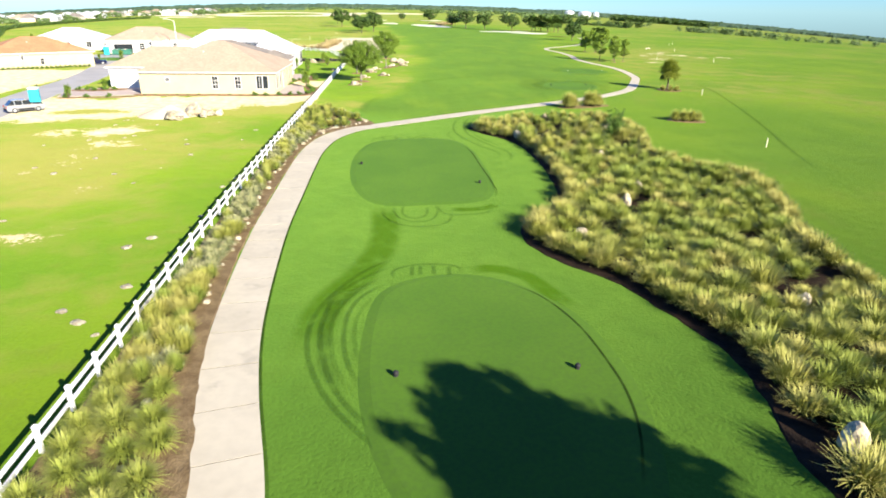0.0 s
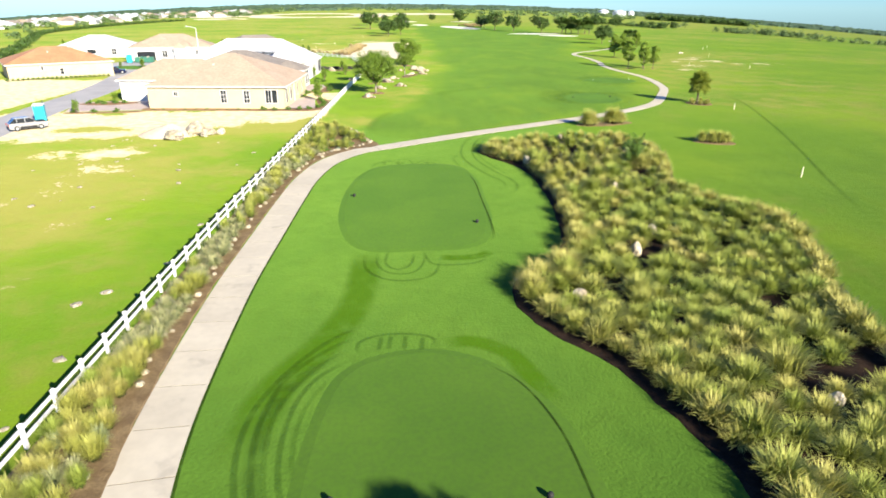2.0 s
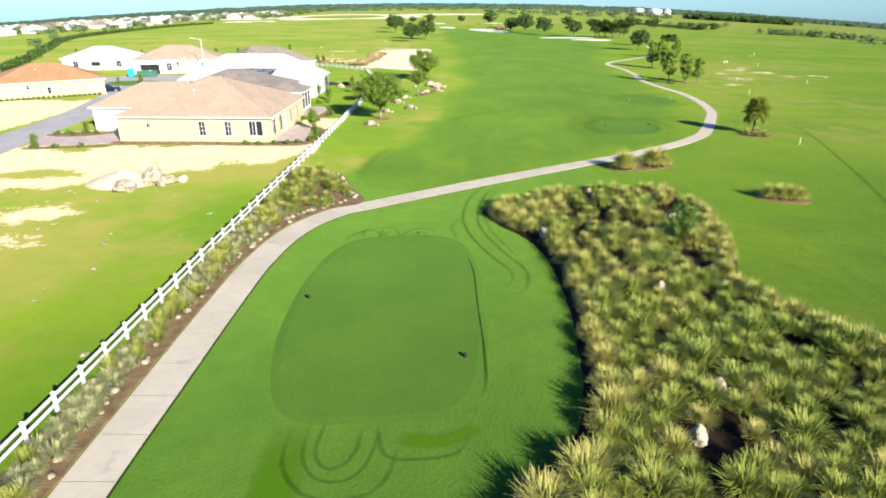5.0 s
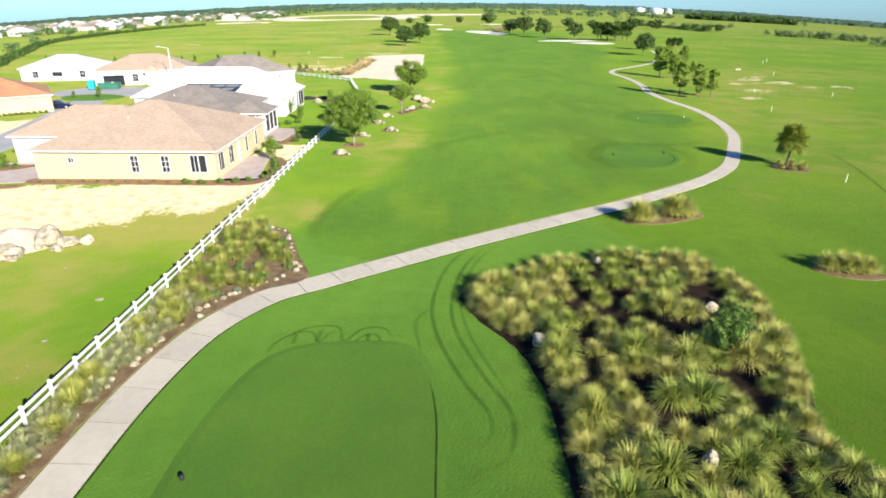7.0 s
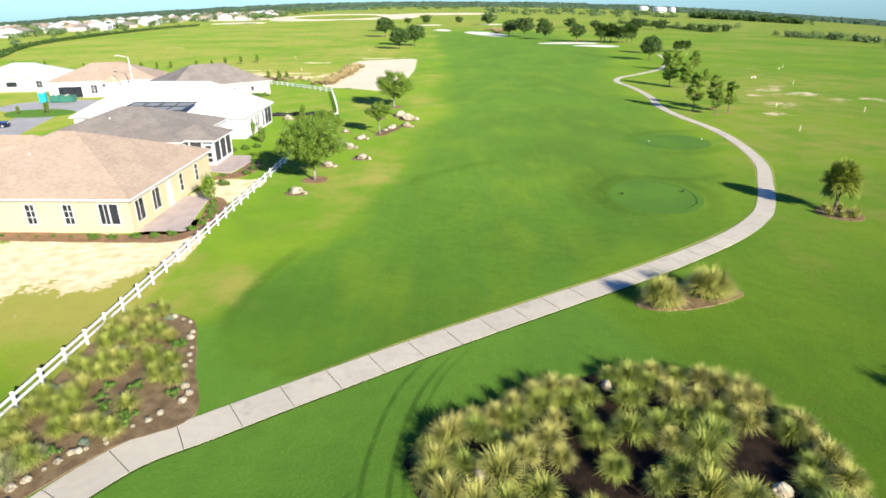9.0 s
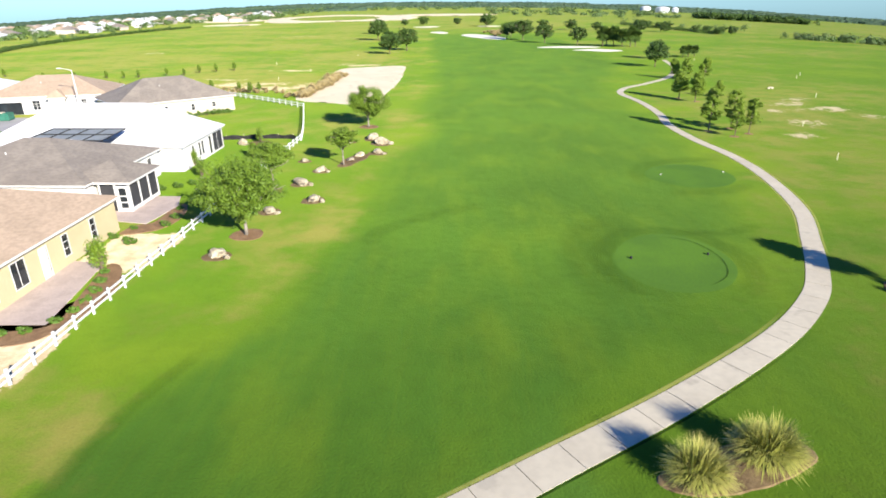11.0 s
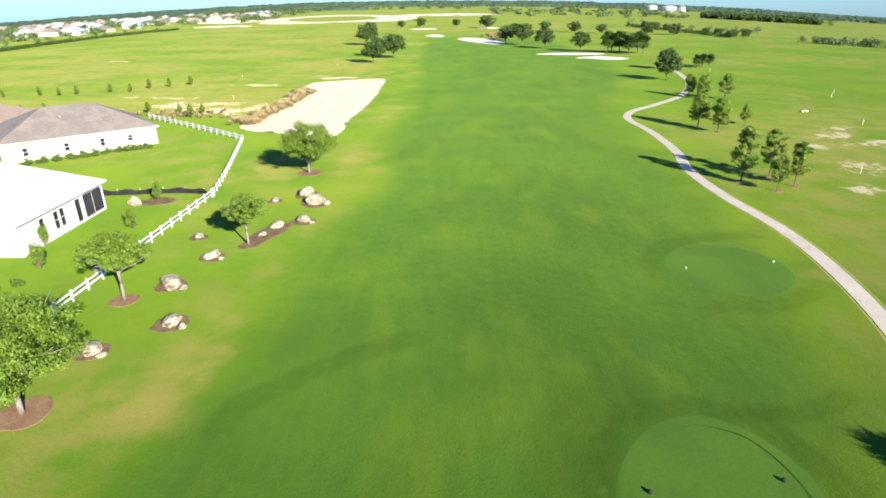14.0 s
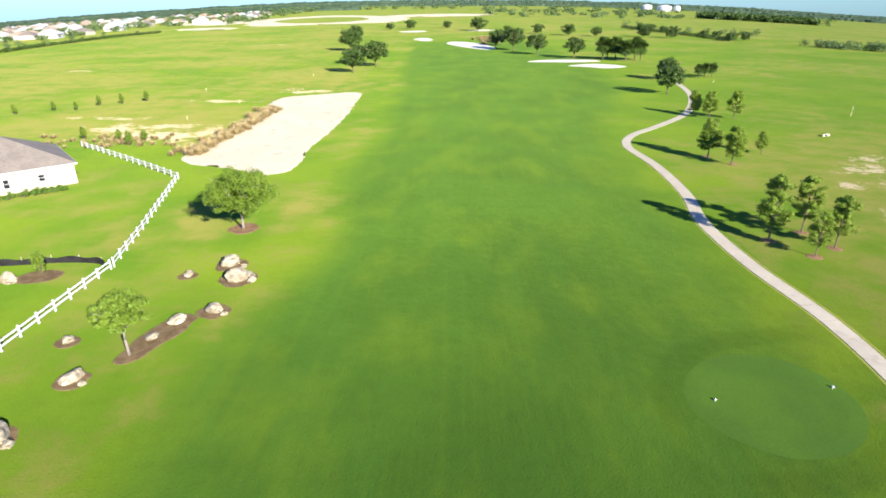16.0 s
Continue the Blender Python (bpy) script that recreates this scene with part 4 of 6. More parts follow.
G = house("house", "cream one-storey house with an orange shingle hip roof", -12.5, 8.5, -8, 8, EAVE - 0.3, 6.6, CREAM, ORANGEROOF,
          front=[(6.3, 6.9, 2.0, 2.8, (0, 1)), (10, 10.7, 0.9, 2.2, (0, 1))], right=[(4.0, 10.0, 0.02, 2.5, (0, 3), TRIM)], at=pose(-81.8, 158, 0, 0, 0, 36), roof_label="orange shingle hip roof")
H = house("house", "cream house with an orange roof farther down the street", -9, 9, -7, 7, EAVE, 7.0, CREAM, ORANGEROOF,
          front=[(5, 6, 0.9, 2.4, (0, 1)), (11, 12, 0.9, 2.4, (0, 1))], at=pose(-112, 160, 0, 0, 0, 30))


# ---------------------------------------------------------------- street, drives, patios
def street(name, points, width, mat, label, category="road", z=0.02):
    line = spline(points, 1.5)
    verts, faces = [], []
    for i, p in enumerate(line):
        t = (line[min(i + 1, len(line) - 1)] - line[max(i - 1, 0)]).normalized()
        s = Vector((-t.y, t.x, 0)) * width / 2
        verts += [(p + s).to_tuple()[:2] + (z,), (p - s).to_tuple()[:2] + (z,), (p + s * 1.02).to_tuple()[:2] + (-0.05,), (p - s * 1.02).to_tuple()[:2] + (-0.05,)]
    for i in range(len(line) - 1):
        a, b = 4 * i, 4 * i + 4
        faces += [(a, a + 1, b + 1, b), (a + 2, a, b, b + 2), (a + 1, a + 3, b + 3, b + 1)]
    return thing(name, label, category, kind="structure", data=mesh_of(name, verts, faces, mat))


street("road", [(-50, 45), (-53, 72), (-55.6, 90), (-58.6, 109), (-60.5, 127), (-64.5, 146), (-69.5, 165), (-73, 178)], 7.0, ASPHALT, "pale grey asphalt street between the houses")
ring = [(-74 + 13 * math.cos(a), 184.5 + 9 * math.sin(a)) for a in [i * math.tau / 10 for i in range(10)]]
sheet("road", closed_outline(ring, 1.0), 0.0, ASPHALT, "round asphalt end of the street", "road", rise=0.024, slope=0.2)
sheet("lawn", closed_outline([(-80.5, 177.5), (-73, 180.5), (-66.5, 177), (-68.5, 171.5), (-76.5, 171)], 0.8, 0.2), 0.0, TEE, "small round lawn in the street's bend", "lawn", rise=0.05, slope=0.3)
sheet("driveway", [Vector((x, y, 0)) for x, y in ((-53.6, 103.8), (-41.9, 106.0), (-41.9, 115.5), (-49.8, 115.5), (-56.4, 113.5))], 0.0, PAVERS, "pale reddish paver driveway before the garage", "driveway", rise=0.028, slope=0.05)
sheet("driveway", [Vector((x, y, 0)) for x, y in ((-59.3, 175.3), (-54.7, 136), (-49.3, 135.9), (-48.3, 147.5), (-53.8, 157.5))], 0.0, CONCRETE, "pale concrete driveway", "driveway", rise=0.03, slope=0.05)
sheet("patio", [Vector((x, y, 0)) for x, y in ((-19.4, 107.9), (-14.2, 108), (-16, 119.3), (-19.1, 119.8))], 0.0, PAVERS, "rose paver patio beside the cream house", "patio", rise=0.06, slope=0.05)
sheet("patio", [Vector((x, y, 0)) for x, y in ((-25.3, 131.6), (-17.2, 129.9), (-16.3, 135.8), (-17.6, 139.7), (-20.4, 139.7), (-20.5, 133.8), (-25.2, 135.2))], 0.0, PAVERS, "pale paver patio round the screened porch", "patio", rise=0.06, slope=0.05)
sheet("planting_bed", closed_outline([(-52.4, 102.0), (-46, 102.8), (-41.9, 103.6), (-41.9, 105.0), (-46, 104.1), (-52, 103.2)], 0.5, 0.1), 0.0, REDMULCH, "narrow mulch bed along the driveway", "mulch bed", rise=0.05, slope=0.1)
sheet("planting_bed", closed_outline([(-55.4, 111.8), (-51.5, 110.4), (-47.2, 111.8), (-46.2, 113.8), (-50.5, 114.2)], 0.5, 0.1), 0.0, REDMULCH, "planted mulch island before the garage", "mulch bed", rise=0.06, slope=0.1)
A_BED = [(-41.4, 105.3), (-32.3, 105.3), (-19, 105), (-14, 105.5), (-12.4, 109.1), (-12.2, 114.1), (-14, 118.5), (-15.6, 118.9), (-14.4, 112.7), (-14, 107.8), (-19.4, 107), (-30.6, 107.7), (-41.3, 108)]
sheet("planting_bed", closed_outline(A_BED, 0.6, 0.1), 0.0, REDMULCH, "reddish mulch bed round the cream house", "mulch bed", rise=0.04, slope=0.1)
sheet("planting_bed", closed_outline([(-18.5, 126.7), (-15.1, 128.1), (-14.2, 132.1), (-15.5, 136.6), (-16.5, 135.6), (-16.6, 130.3), (-18.1, 129.5)], 0.5, 0.1), 0.0, REDMULCH, "reddish mulch bed beside the porch patio", "mulch bed", rise=0.045, slope=0.1)


# ---------------------------------------------------------------- plants
def clump_mesh(name, count, height, spread, width, mat, seed, arch=0.16, rise=0.12):
    """A tussock: blades rising from one root in all directions, bending over towards their pointed tips."""
    r = random.Random(seed)
    verts, faces, uvs = [], [], []
    for _ in range(count):
        a = r.uniform(0, math.tau)
        up = r.uniform(rise, 1.0)
        flat = math.sqrt(1 - up * up * 0.98)
        out = Vector((math.cos(a), math.sin(a), 0))
        side = Vector((-out.y, out.x, 0)) * width * r.uniform(0.6, 1.3)
        root = out * (0.16 * spread * r.random()) + Vector((r.gauss(0, 0.05 + 0.2 * rise), r.gauss(0, 0.05 + 0.2 * rise), 0))
        size = r.uniform(0.72, 1.08)
        reach, h = spread * flat * size, height * up * size
        mid = root + out * reach * 0.5 + Vector((0, 0, h * 0.58 + arch * height * flat))
        tip = root + out * reach + Vector((0, 0, max(0.05, h * 0.98 - 0.3 * arch * height * flat)))
        k = len(verts)
        verts += [root - side * 0.7, root + side * 0.7, mid + side, mid - side, tip]
        faces += [(k, k + 1, k + 2, k + 3), (k + 3, k + 2, k + 4)]
        uvs += [(0, 0), (1, 0), (1, 0.55), (0, 0.55), (0, 0.55), (1, 0.55), (0.5, 1)]
    return mesh_of(name, verts, faces, mat, uvs=uvs)


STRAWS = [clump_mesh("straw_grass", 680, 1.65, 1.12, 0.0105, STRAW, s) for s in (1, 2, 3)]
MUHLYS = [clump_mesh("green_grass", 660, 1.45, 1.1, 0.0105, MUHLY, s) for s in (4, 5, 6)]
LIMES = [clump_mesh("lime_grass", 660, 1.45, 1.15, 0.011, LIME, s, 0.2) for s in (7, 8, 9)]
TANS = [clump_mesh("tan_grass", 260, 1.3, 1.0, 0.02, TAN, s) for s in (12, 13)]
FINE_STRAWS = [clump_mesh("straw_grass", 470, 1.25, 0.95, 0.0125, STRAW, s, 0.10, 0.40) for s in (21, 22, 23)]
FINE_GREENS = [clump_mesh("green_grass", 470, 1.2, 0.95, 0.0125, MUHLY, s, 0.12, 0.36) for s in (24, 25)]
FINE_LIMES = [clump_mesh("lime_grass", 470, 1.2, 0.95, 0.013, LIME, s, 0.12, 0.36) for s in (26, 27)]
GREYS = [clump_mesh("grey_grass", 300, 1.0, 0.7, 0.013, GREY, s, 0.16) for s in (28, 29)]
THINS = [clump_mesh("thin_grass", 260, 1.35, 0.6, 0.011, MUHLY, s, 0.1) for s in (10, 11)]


def scatter(ring, spacing, seed, keep):
    """Uneven places inside an outline, no two nearer than the spacing."""
    r = random.Random(seed)
    xs, ys = [p[0] for p in ring], [p[1] for p in ring]
    cells, out = {}, []
    tries = int((max(xs) - min(xs)) * (max(ys) - min(ys)) / spacing ** 2 * 14)
    for _ in range(tries):
        x, y = r.uniform(min(xs), max(xs)), r.uniform(min(ys), max(ys))
        if not inside(x, y, ring) or not keep(x, y):
            continue
        key = (int(x // spacing), int(y // spacing))
        if any((x - a) ** 2 + (y - b) ** 2 < spacing ** 2 for i in (-1, 0, 1) for j in (-1, 0, 1) for a, b in cells.get((key[0] + i, key[1] + j), ())):
            continue
        cells.setdefault(key, []).append((x, y))
        out.append((x, y))
    return out


def edge_distance(x, y, ring):
    return min((x - p[0]) ** 2 + (y - p[1]) ** 2 for p in ring) ** 0.5


BED_ROCKS = [(16.3, 15.6, 0.9), (21.6, 26, 0.6), (12.9, 36.5, 0.75), (21.2, 47.1, 0.75), (18.7, 43.3, 0.8), (28.2, 73.8, 0.75), (15.4, 69.2, 0.85), (22, 81.8, 0.55), (14.2, 74.5, 0.6), (22.0, 58.7, 0.7), (27.0, 68.3, 0.0)]
BED_GAPS = [(29.0, 76.2, 1.3), (27.6, 75.4, 1.0), (24.4, 71.4, 1.5), (22.9, 76.0, 1.1), (21.2, 70.2, 1.0), (25.1, 28.4, 1.3), (18.1, 22.8, 1.0), (19.5, 42.4, 1.0), (25.6, 66.0, 1.0), (19.2, 74.6, 0.8), (27.5, 63.5, 0.8), (22.4, 28.3, 1.1)]


def big_bed():
    group = "tussocks of the large bed"
    rim_line = [p for p in BED_RING]
    rim = []
    for i in range(0, len(rim_line), 2):
        p, q = rim_line[i], rim_line[(i + 1) % len(rim_line)]
        t = (q - p).normalized()
        for side in (1, -1):
            off = Vector((-t.y, t.x, 0)) * side
            c = p + off * (RNG.uniform(1.0, 1.35) if off.x > 0.2 else RNG.uniform(0.6, 1.0))
            if inside(c.x, c.y, BED_RING) and edge_distance(c.x, c.y, BED_RING) > 0.55 and all((c.x - a) ** 2 + (c.y - b) ** 2 > (0.35 + s) ** 2 for a, b, s in BED_ROCKS):
                rim.append((c.x, c.y))
    def free(x, y):
        return (edge_distance(x, y, BED_RING) > 1.5 and all((x - a) ** 2 + (y - b) ** 2 > (0.3 + s) ** 2 for a, b, s in BED_ROCKS)
                and all((x - a) ** 2 + (y - b) ** 2 > (0.35 + s) ** 2 for a, b, s in BED_GAPS))

    inner = scatter(BED_RING, 1.4, 3, lambda x, y: y >= 56 and free(x, y) and noise.noise(Vector((x * 0.3, y * 0.3, 4))) > -0.24)
    inner += scatter(BED_RING, 1.12, 4, lambda x, y: y < 56 and free(x, y) and noise.noise(Vector((x * 0.3, y * 0.3, 4))) > -0.36)
    spots = [(x, y, True) for x, y in rim] + [(x, y, False) for x, y in inner]
    rest = []
    spots.sort(key=lambda p: min(abs(p[1] - 30), abs(p[1] - 66)))
    for k, (x, y, at_rim) in enumerate(spots):
        v = noise.noise(Vector((x * 0.13, y * 0.13, 0))) + RNG.uniform(-0.45, 0.45)
        if y < 56:
            kind = FINE_STRAWS if at_rim or v > 0.3 else FINE_LIMES if v > -0.3 else FINE_GREENS
            s = RNG.uniform(0.85, 1.2) * (1.25 if RNG.random() < 0.2 else 1.0)
        else:
            kind = STRAWS if at_rim and RNG.random() < 0.85 or v > 0.22 else LIMES if v > -0.22 else MUHLYS
            s = RNG.uniform(0.75, 1.05) if at_rim else RNG.uniform(0.72, 1.08) * (1.35 if RNG.random() < 0.3 else 1.0)
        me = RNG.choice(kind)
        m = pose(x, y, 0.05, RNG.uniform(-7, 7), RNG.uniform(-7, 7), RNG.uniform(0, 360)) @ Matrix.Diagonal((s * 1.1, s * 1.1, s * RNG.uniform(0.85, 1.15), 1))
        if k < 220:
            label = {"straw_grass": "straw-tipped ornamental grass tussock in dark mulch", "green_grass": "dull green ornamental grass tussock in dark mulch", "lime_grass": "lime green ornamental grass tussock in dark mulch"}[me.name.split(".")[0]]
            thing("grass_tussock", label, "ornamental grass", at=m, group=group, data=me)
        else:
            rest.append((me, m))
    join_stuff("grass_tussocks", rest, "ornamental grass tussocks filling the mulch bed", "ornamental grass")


def join_stuff(name, items, label, category):
    """Many small plants as one mesh, keeping each one's blades and their colours."""
    by = {}
    for me, m in items:
        by.setdefault(me.materials[0].name, []).append((me, m))
    verts, faces, uvs, slots, mats, base = [], [], [], [], [], 0
    for k, (mat, group) in enumerate(by.items()):
        mats.append(bpy.data.materials[mat])
        for me, m in group:
            co = np.empty(len(me.vertices) * 3, dtype=np.float32)
            me.vertices.foreach_get("co", co)
            co = co.reshape(-1, 3) @ np.array(m.to_3x3()).T + np.array(m.translation)
            verts.append(co)
            fs = [tuple(base + v for v in p.vertices) for p in me.polygons]
            faces += fs
            slots += [k] * len(fs)
            if me.uv_layers:
                uv = np.empty(len(me.loops) * 2, dtype=np.float32)
                me.uv_layers[0].data.foreach_get("uv", uv)
                uvs.append(uv)
            base += len(co)
    me = bpy.data.meshes.new(name)
    me.from_pydata(np.concatenate(verts).tolist(), [], faces)
    for mt in mats:
        me.materials.append(mt)
    me.polygons.foreach_set("material_index", slots)
    if uvs:
        me.uv_layers.new(name="UVMap").data.foreach_set("uv", np.concatenate(uvs))
    return thing(name, label, category, kind="stuff", data=me)


big_bed()


def rock_mesh(seed, sub=3):
    bm = bmesh.new()
    bmesh.ops.create_icosphere(bm, subdivisions=sub, radius=0.5)
    o = Vector((seed * 7.1, seed * 3.3, seed))
    rr = random.Random(seed)
    cuts = [Vector((rr.gauss(0, 1), rr.gauss(0, 1), rr.gauss(0.3, 0.8))).normalized() for _ in range(7)]
    for v in bm.verts:
        d = v.co.normalized()
        f = 1 + 0.34 * noise.noise(d * 1.3 + o) + 0.16 * noise.noise(d * 3.1 + o) + 0.07 * noise.noise(d * 7 + o)
        for cut in cuts:
            f = min(f, 0.84 / max(0.2, d.dot(cut)))
        v.co = d * 0.5 * f
        v.co.z = max(v.co.z * 0.8, -0.2)
    return bm_mesh("boulder", bm, STONE)


ROCKS = [rock_mesh(s) for s in range(1, 7)]
PEBBLES = [rock_mesh(s, 2) for s in range(11, 15)]


def boulder(x, y, size, label, z=0.0, group="", pick=None):
    me = RNG.choice(ROCKS) if pick is None else ROCKS[pick]
    m = pose(x, y, z + 0.12 * size, RNG.uniform(-12, 12), RNG.uniform(-12, 12), RNG.uniform(0, 360)) @ Matrix.Diagonal((size * RNG.uniform(0.9, 1.25), size, size * RNG.uniform(0.8, 1.1), 1))
    return thing("boulder", label, "boulder", at=m, data=me, group=group)


for x, y, s in BED_ROCKS:
    if s:
        b = boulder(x, y, s * 1.1, "pale limestone boulder standing among the grass tussocks", 0.45, "boulders in the grass bed")
        b.scale.z *= 1.5


# strip between fence and path
def strip_planting():
    rest = []
    clear = ([2, 9, 15, 18.5, 23, 30, 40, 54, 66, 76], [-6.3, -6.9, -7.6, -8.3, -9.2, -10.1, -10.5, -10.6, -10.0, -8.2])
    group = "grasses along the fence"
    for x, y in scatter(STRIP_RING, 1.12, 8, lambda x, y: y < 21.5 and -11.5 < x < np.interp(y, *clear)):
        s = RNG.uniform(0.72, 0.98)
        thing("grass_tussock", "lime green arching grass beside the white fence", "ornamental grass", group=group, data=RNG.choice(LIMES),
              at=pose(x, y, 0.04, 0, 0, RNG.uniform(0, 360)) @ Matrix.Diagonal((s, s, s * 0.95, 1)))
    for x, y in scatter(STRIP_RING, 0.62, 9, lambda x, y: 21.5 <= y < 31 and -11.6 < x < np.interp(y, *clear)):
        s = RNG.uniform(0.72, 0.98)
        thing("grass_tussock", "dry straw-coloured grass beside the white fence", "ornamental grass", group=group, data=RNG.choice(FINE_STRAWS + GREYS + FINE_GREENS[:1]),
              at=pose(x, y, 0.04, 0, 0, RNG.uniform(0, 360)) @ Matrix.Diagonal((s * 0.85, s * 0.85, s * 1.15, 1)))
    for x, y in scatter(STRIP_RING, 0.66, 10, lambda x, y: 31 <= y < 76 and -11.7 < x < np.interp(y, *clear)):
        s = RNG.uniform(0.8, 1.15)
        rest.append((RNG.choice(GREYS + GREYS + FINE_STRAWS[:1] + THINS[:1]), pose(x, y, 0.04, 0, 0, RNG.uniform(0, 360)) @ Matrix.Diagonal((s, s, s * 0.9, 1))))
    join_stuff("fence_grasses", rest, "thin grey-green grasses along the white fence", "ornamental grass")
    for i, p in enumerate(spline([(-8.3, 12), (-9.2, 20), (-9.9, 27), (-10.2, 36), (-10.5, 47), (-10.5, 58), (-9.8, 66), (-8.4, 72), (-5.4, 77.6)], 1.1)):
        if RNG.random() < 0.85:
            s = RNG.uniform(0.28, 0.62)
            m = pose(p.x + RNG.uniform(-0.5, 0.4), p.y + RNG.uniform(-0.5, 0.5), 0.06, 0, 0, RNG.uniform(0, 360)) @ Matrix.Diagonal((s, s, s, 1))
            thing("stone", "pale rounded stone on the mulch strip", "stone", at=m, group="stones along the path", data=RNG.choice(PEBBLES))


strip_planting()


def leaf_cloud(r, centre, radii, n, size, verts, faces, flat=0.5):
    """Leaves scattered through a blob, each a small bent quad."""
    for _ in range(n):
        d = Vector((r.gauss(0, 1), r.gauss(0, 1), r.gauss(0, 1))).normalized() * r.random() ** 0.4
        c = centre + Vector((d.x * radii[0], d.y * radii[1], d.z * radii[2]))
        nrm = (d + Vector((0, 0, flat)) + Vector((r.gauss(0, .4), r.gauss(0, .4), r.gauss(0, .4)))).normalized()
        u = nrm.orthogonal().normalized()
        u = Matrix.Rotation(r.uniform(0, math.tau), 3, nrm) @ u
        w = nrm.cross(u)
        s = size * r.uniform(0.6, 1.3)
        k = len(verts)
        verts += [c - u * s, c - w * s * 0.55, c + u * s, c + w * s * 0.55]
        faces.append((k, k + 1, k + 2, k + 3))


def oak(name, seed, height, width, leaf_mat, bark_mat, clusters=70, per=55, leaf=0.16, base=0.3, label="", category="tree", lump=0.10, ragged=0.28):
    """A broad tree: tapered trunk, forking limbs and an uneven crown of leaf clusters with gaps."""
    r = random.Random(seed)
    top = thing(name, label, category)
    th = height * base
    tr = bmesh.new()
    tube(tr, (0, 0, -0.1), (0.06, 0.03, th * 0.6), 0.035 * height * 0.72, 0.024 * height * 0.72, 9)
    tube(tr, (0.06, 0.03, th * 0.58), (0.0, 0.0, th * 1.15), 0.024 * height * 0.72, 0.02 * height * 0.72, 9)
    ends = []
    for i in range(7):
        a = i * math.tau / 7 + r.uniform(-0.3, 0.3)
        q = Vector((math.cos(a) * width * r.uniform(0.18, 0.3), math.sin(a) * width * r.uniform(0.18, 0.3), height * r.uniform(0.5, 0.72)))
        tube(tr, (0, 0, th * r.uniform(0.8, 1.05)), q, 0.012 * height, 0.006 * height, 6)
        for _ in range(2):
            q2 = q + Vector((q.x * r.uniform(0.3, 0.7), q.y * r.uniform(0.3, 0.7), height * r.uniform(0.0, 0.15))) + Vector((r.gauss(0, .3), r.gauss(0, .3), 0))
            tube(tr, q, q2, 0.006 * height, 0.002 * height, 5)
    part("trunk", tr, bark_mat, top, smooth=True)
    verts, faces = [], []
    mid = height * (1 + base) / 2
    for _ in range(clusters):
        d = Vector((r.gauss(0, 1), r.gauss(0, 1), r.gauss(0, 1))).normalized() * r.random() ** 0.33
        bulge = 1 + ragged * noise.noise(d * 1.8 + Vector((seed * 5, 0, 0)))
        c = Vector((d.x * width * 0.42 * bulge, d.y * width * 0.42 * bulge, mid + d.z * height * (1 - base) * 0.42 * bulge))
        if c.z < height * base:
            c.z = height * base * 1.05 + r.random() * 0.5
        q = width * lump * r.uniform(0.7, 1.3)
        leaf_cloud(r, c, (q, q, q * 0.7), per, leaf, verts, faces)
    part("crown", mesh_of("crown", verts, faces, leaf_mat), None, top)
    return top


def plant_out(proto, spots, group=""):
    """The first place takes the tree itself, the others copies: (x, y, size, turn[, label])."""
    for k, (x, y, s, turn, *rest) in enumerate(spots):
        m = pose(x, y, ground_z(x, y), 0, 0, turn) @ Matrix.Diagonal((s, s, s, 1))
        ob = proto if k == 0 else copy_thing(proto, m)
        if k == 0:
            LATER.append((proto, m))
        if group:
            tagged(ob, group=group)
        if rest:
            tagged(ob, label=rest[0])


LATER = []
oak1 = oak("oak_tree", 1, 7.5, 9.0, OAKLEAF, PALEBARK, 190, 200, 0.085, 0.27, "broad young live oak with a pale trunk in a mulch ring", lump=0.085, ragged=0.38)
plant_out(oak1, [(-5.1, 126.8, 1.12, 0), (0.1, 184.1, 1.06, 100)], "oaks beside the fairway")
oak2 = oak("oak_tree", 2, 6.2, 5.4, OAKLEAF, PALEBARK, 110, 170, 0.078, 0.42, "small live oak with a slim pale trunk in a mulch ring", lump=0.085, ragged=0.4)
plant_out(oak2, [(-6.6, 142.3, 1.1, 0), (0.2, 155.4, 0.95, 140)], "oaks beside the fairway")
shade = oak("oak_tree", 5, 15.5, 8.6, DARKLEAF, BARK, 260, 60, 0.25, 0.3, "tall dense oak behind the first tee", lump=0.08, ragged=0.42)
plant_out(shade, [(20.4, -5.0, 1.0, 30), (28.4, -9.0, 0.8, 190)], "oaks behind the tee")
far_oak = oak("oak_tree", 3, 9.5, 11.0, DARKLEAF, BARK, 70, 40, 0.34, 0.2, "dark rounded oak beside the far fairway")
plant_out(far_oak, [(-12.8, 352.8, 1.0, 0, "feathery lighter tree beside the far fairway"), (-6.5, 374.1, 1.2, 50), (-15.4, 383.1, 1.0, 90), (-30.3, 455.6, 1.3, 10), (-38.8, 530.5, 1.2, 70), (50.5, 469.6, 1.1, 20), (59.3, 456.7, 1.35, 140),
                    (69, 430.3, 1.15, 200), (84, 410.2, 1.1, 80), (90.4, 296.2, 0.95, 30), (101.4, 329.4, 0.85, 250), (55.3, 492.2, 1.1, 10)], "oaks along the far fairway")
far_oak_b = oak("shade_tree", 6, 13.0, 18.0, DARKLEAF, BARK, 80, 40, 0.55, 0.1, "large dark tree far down the course")
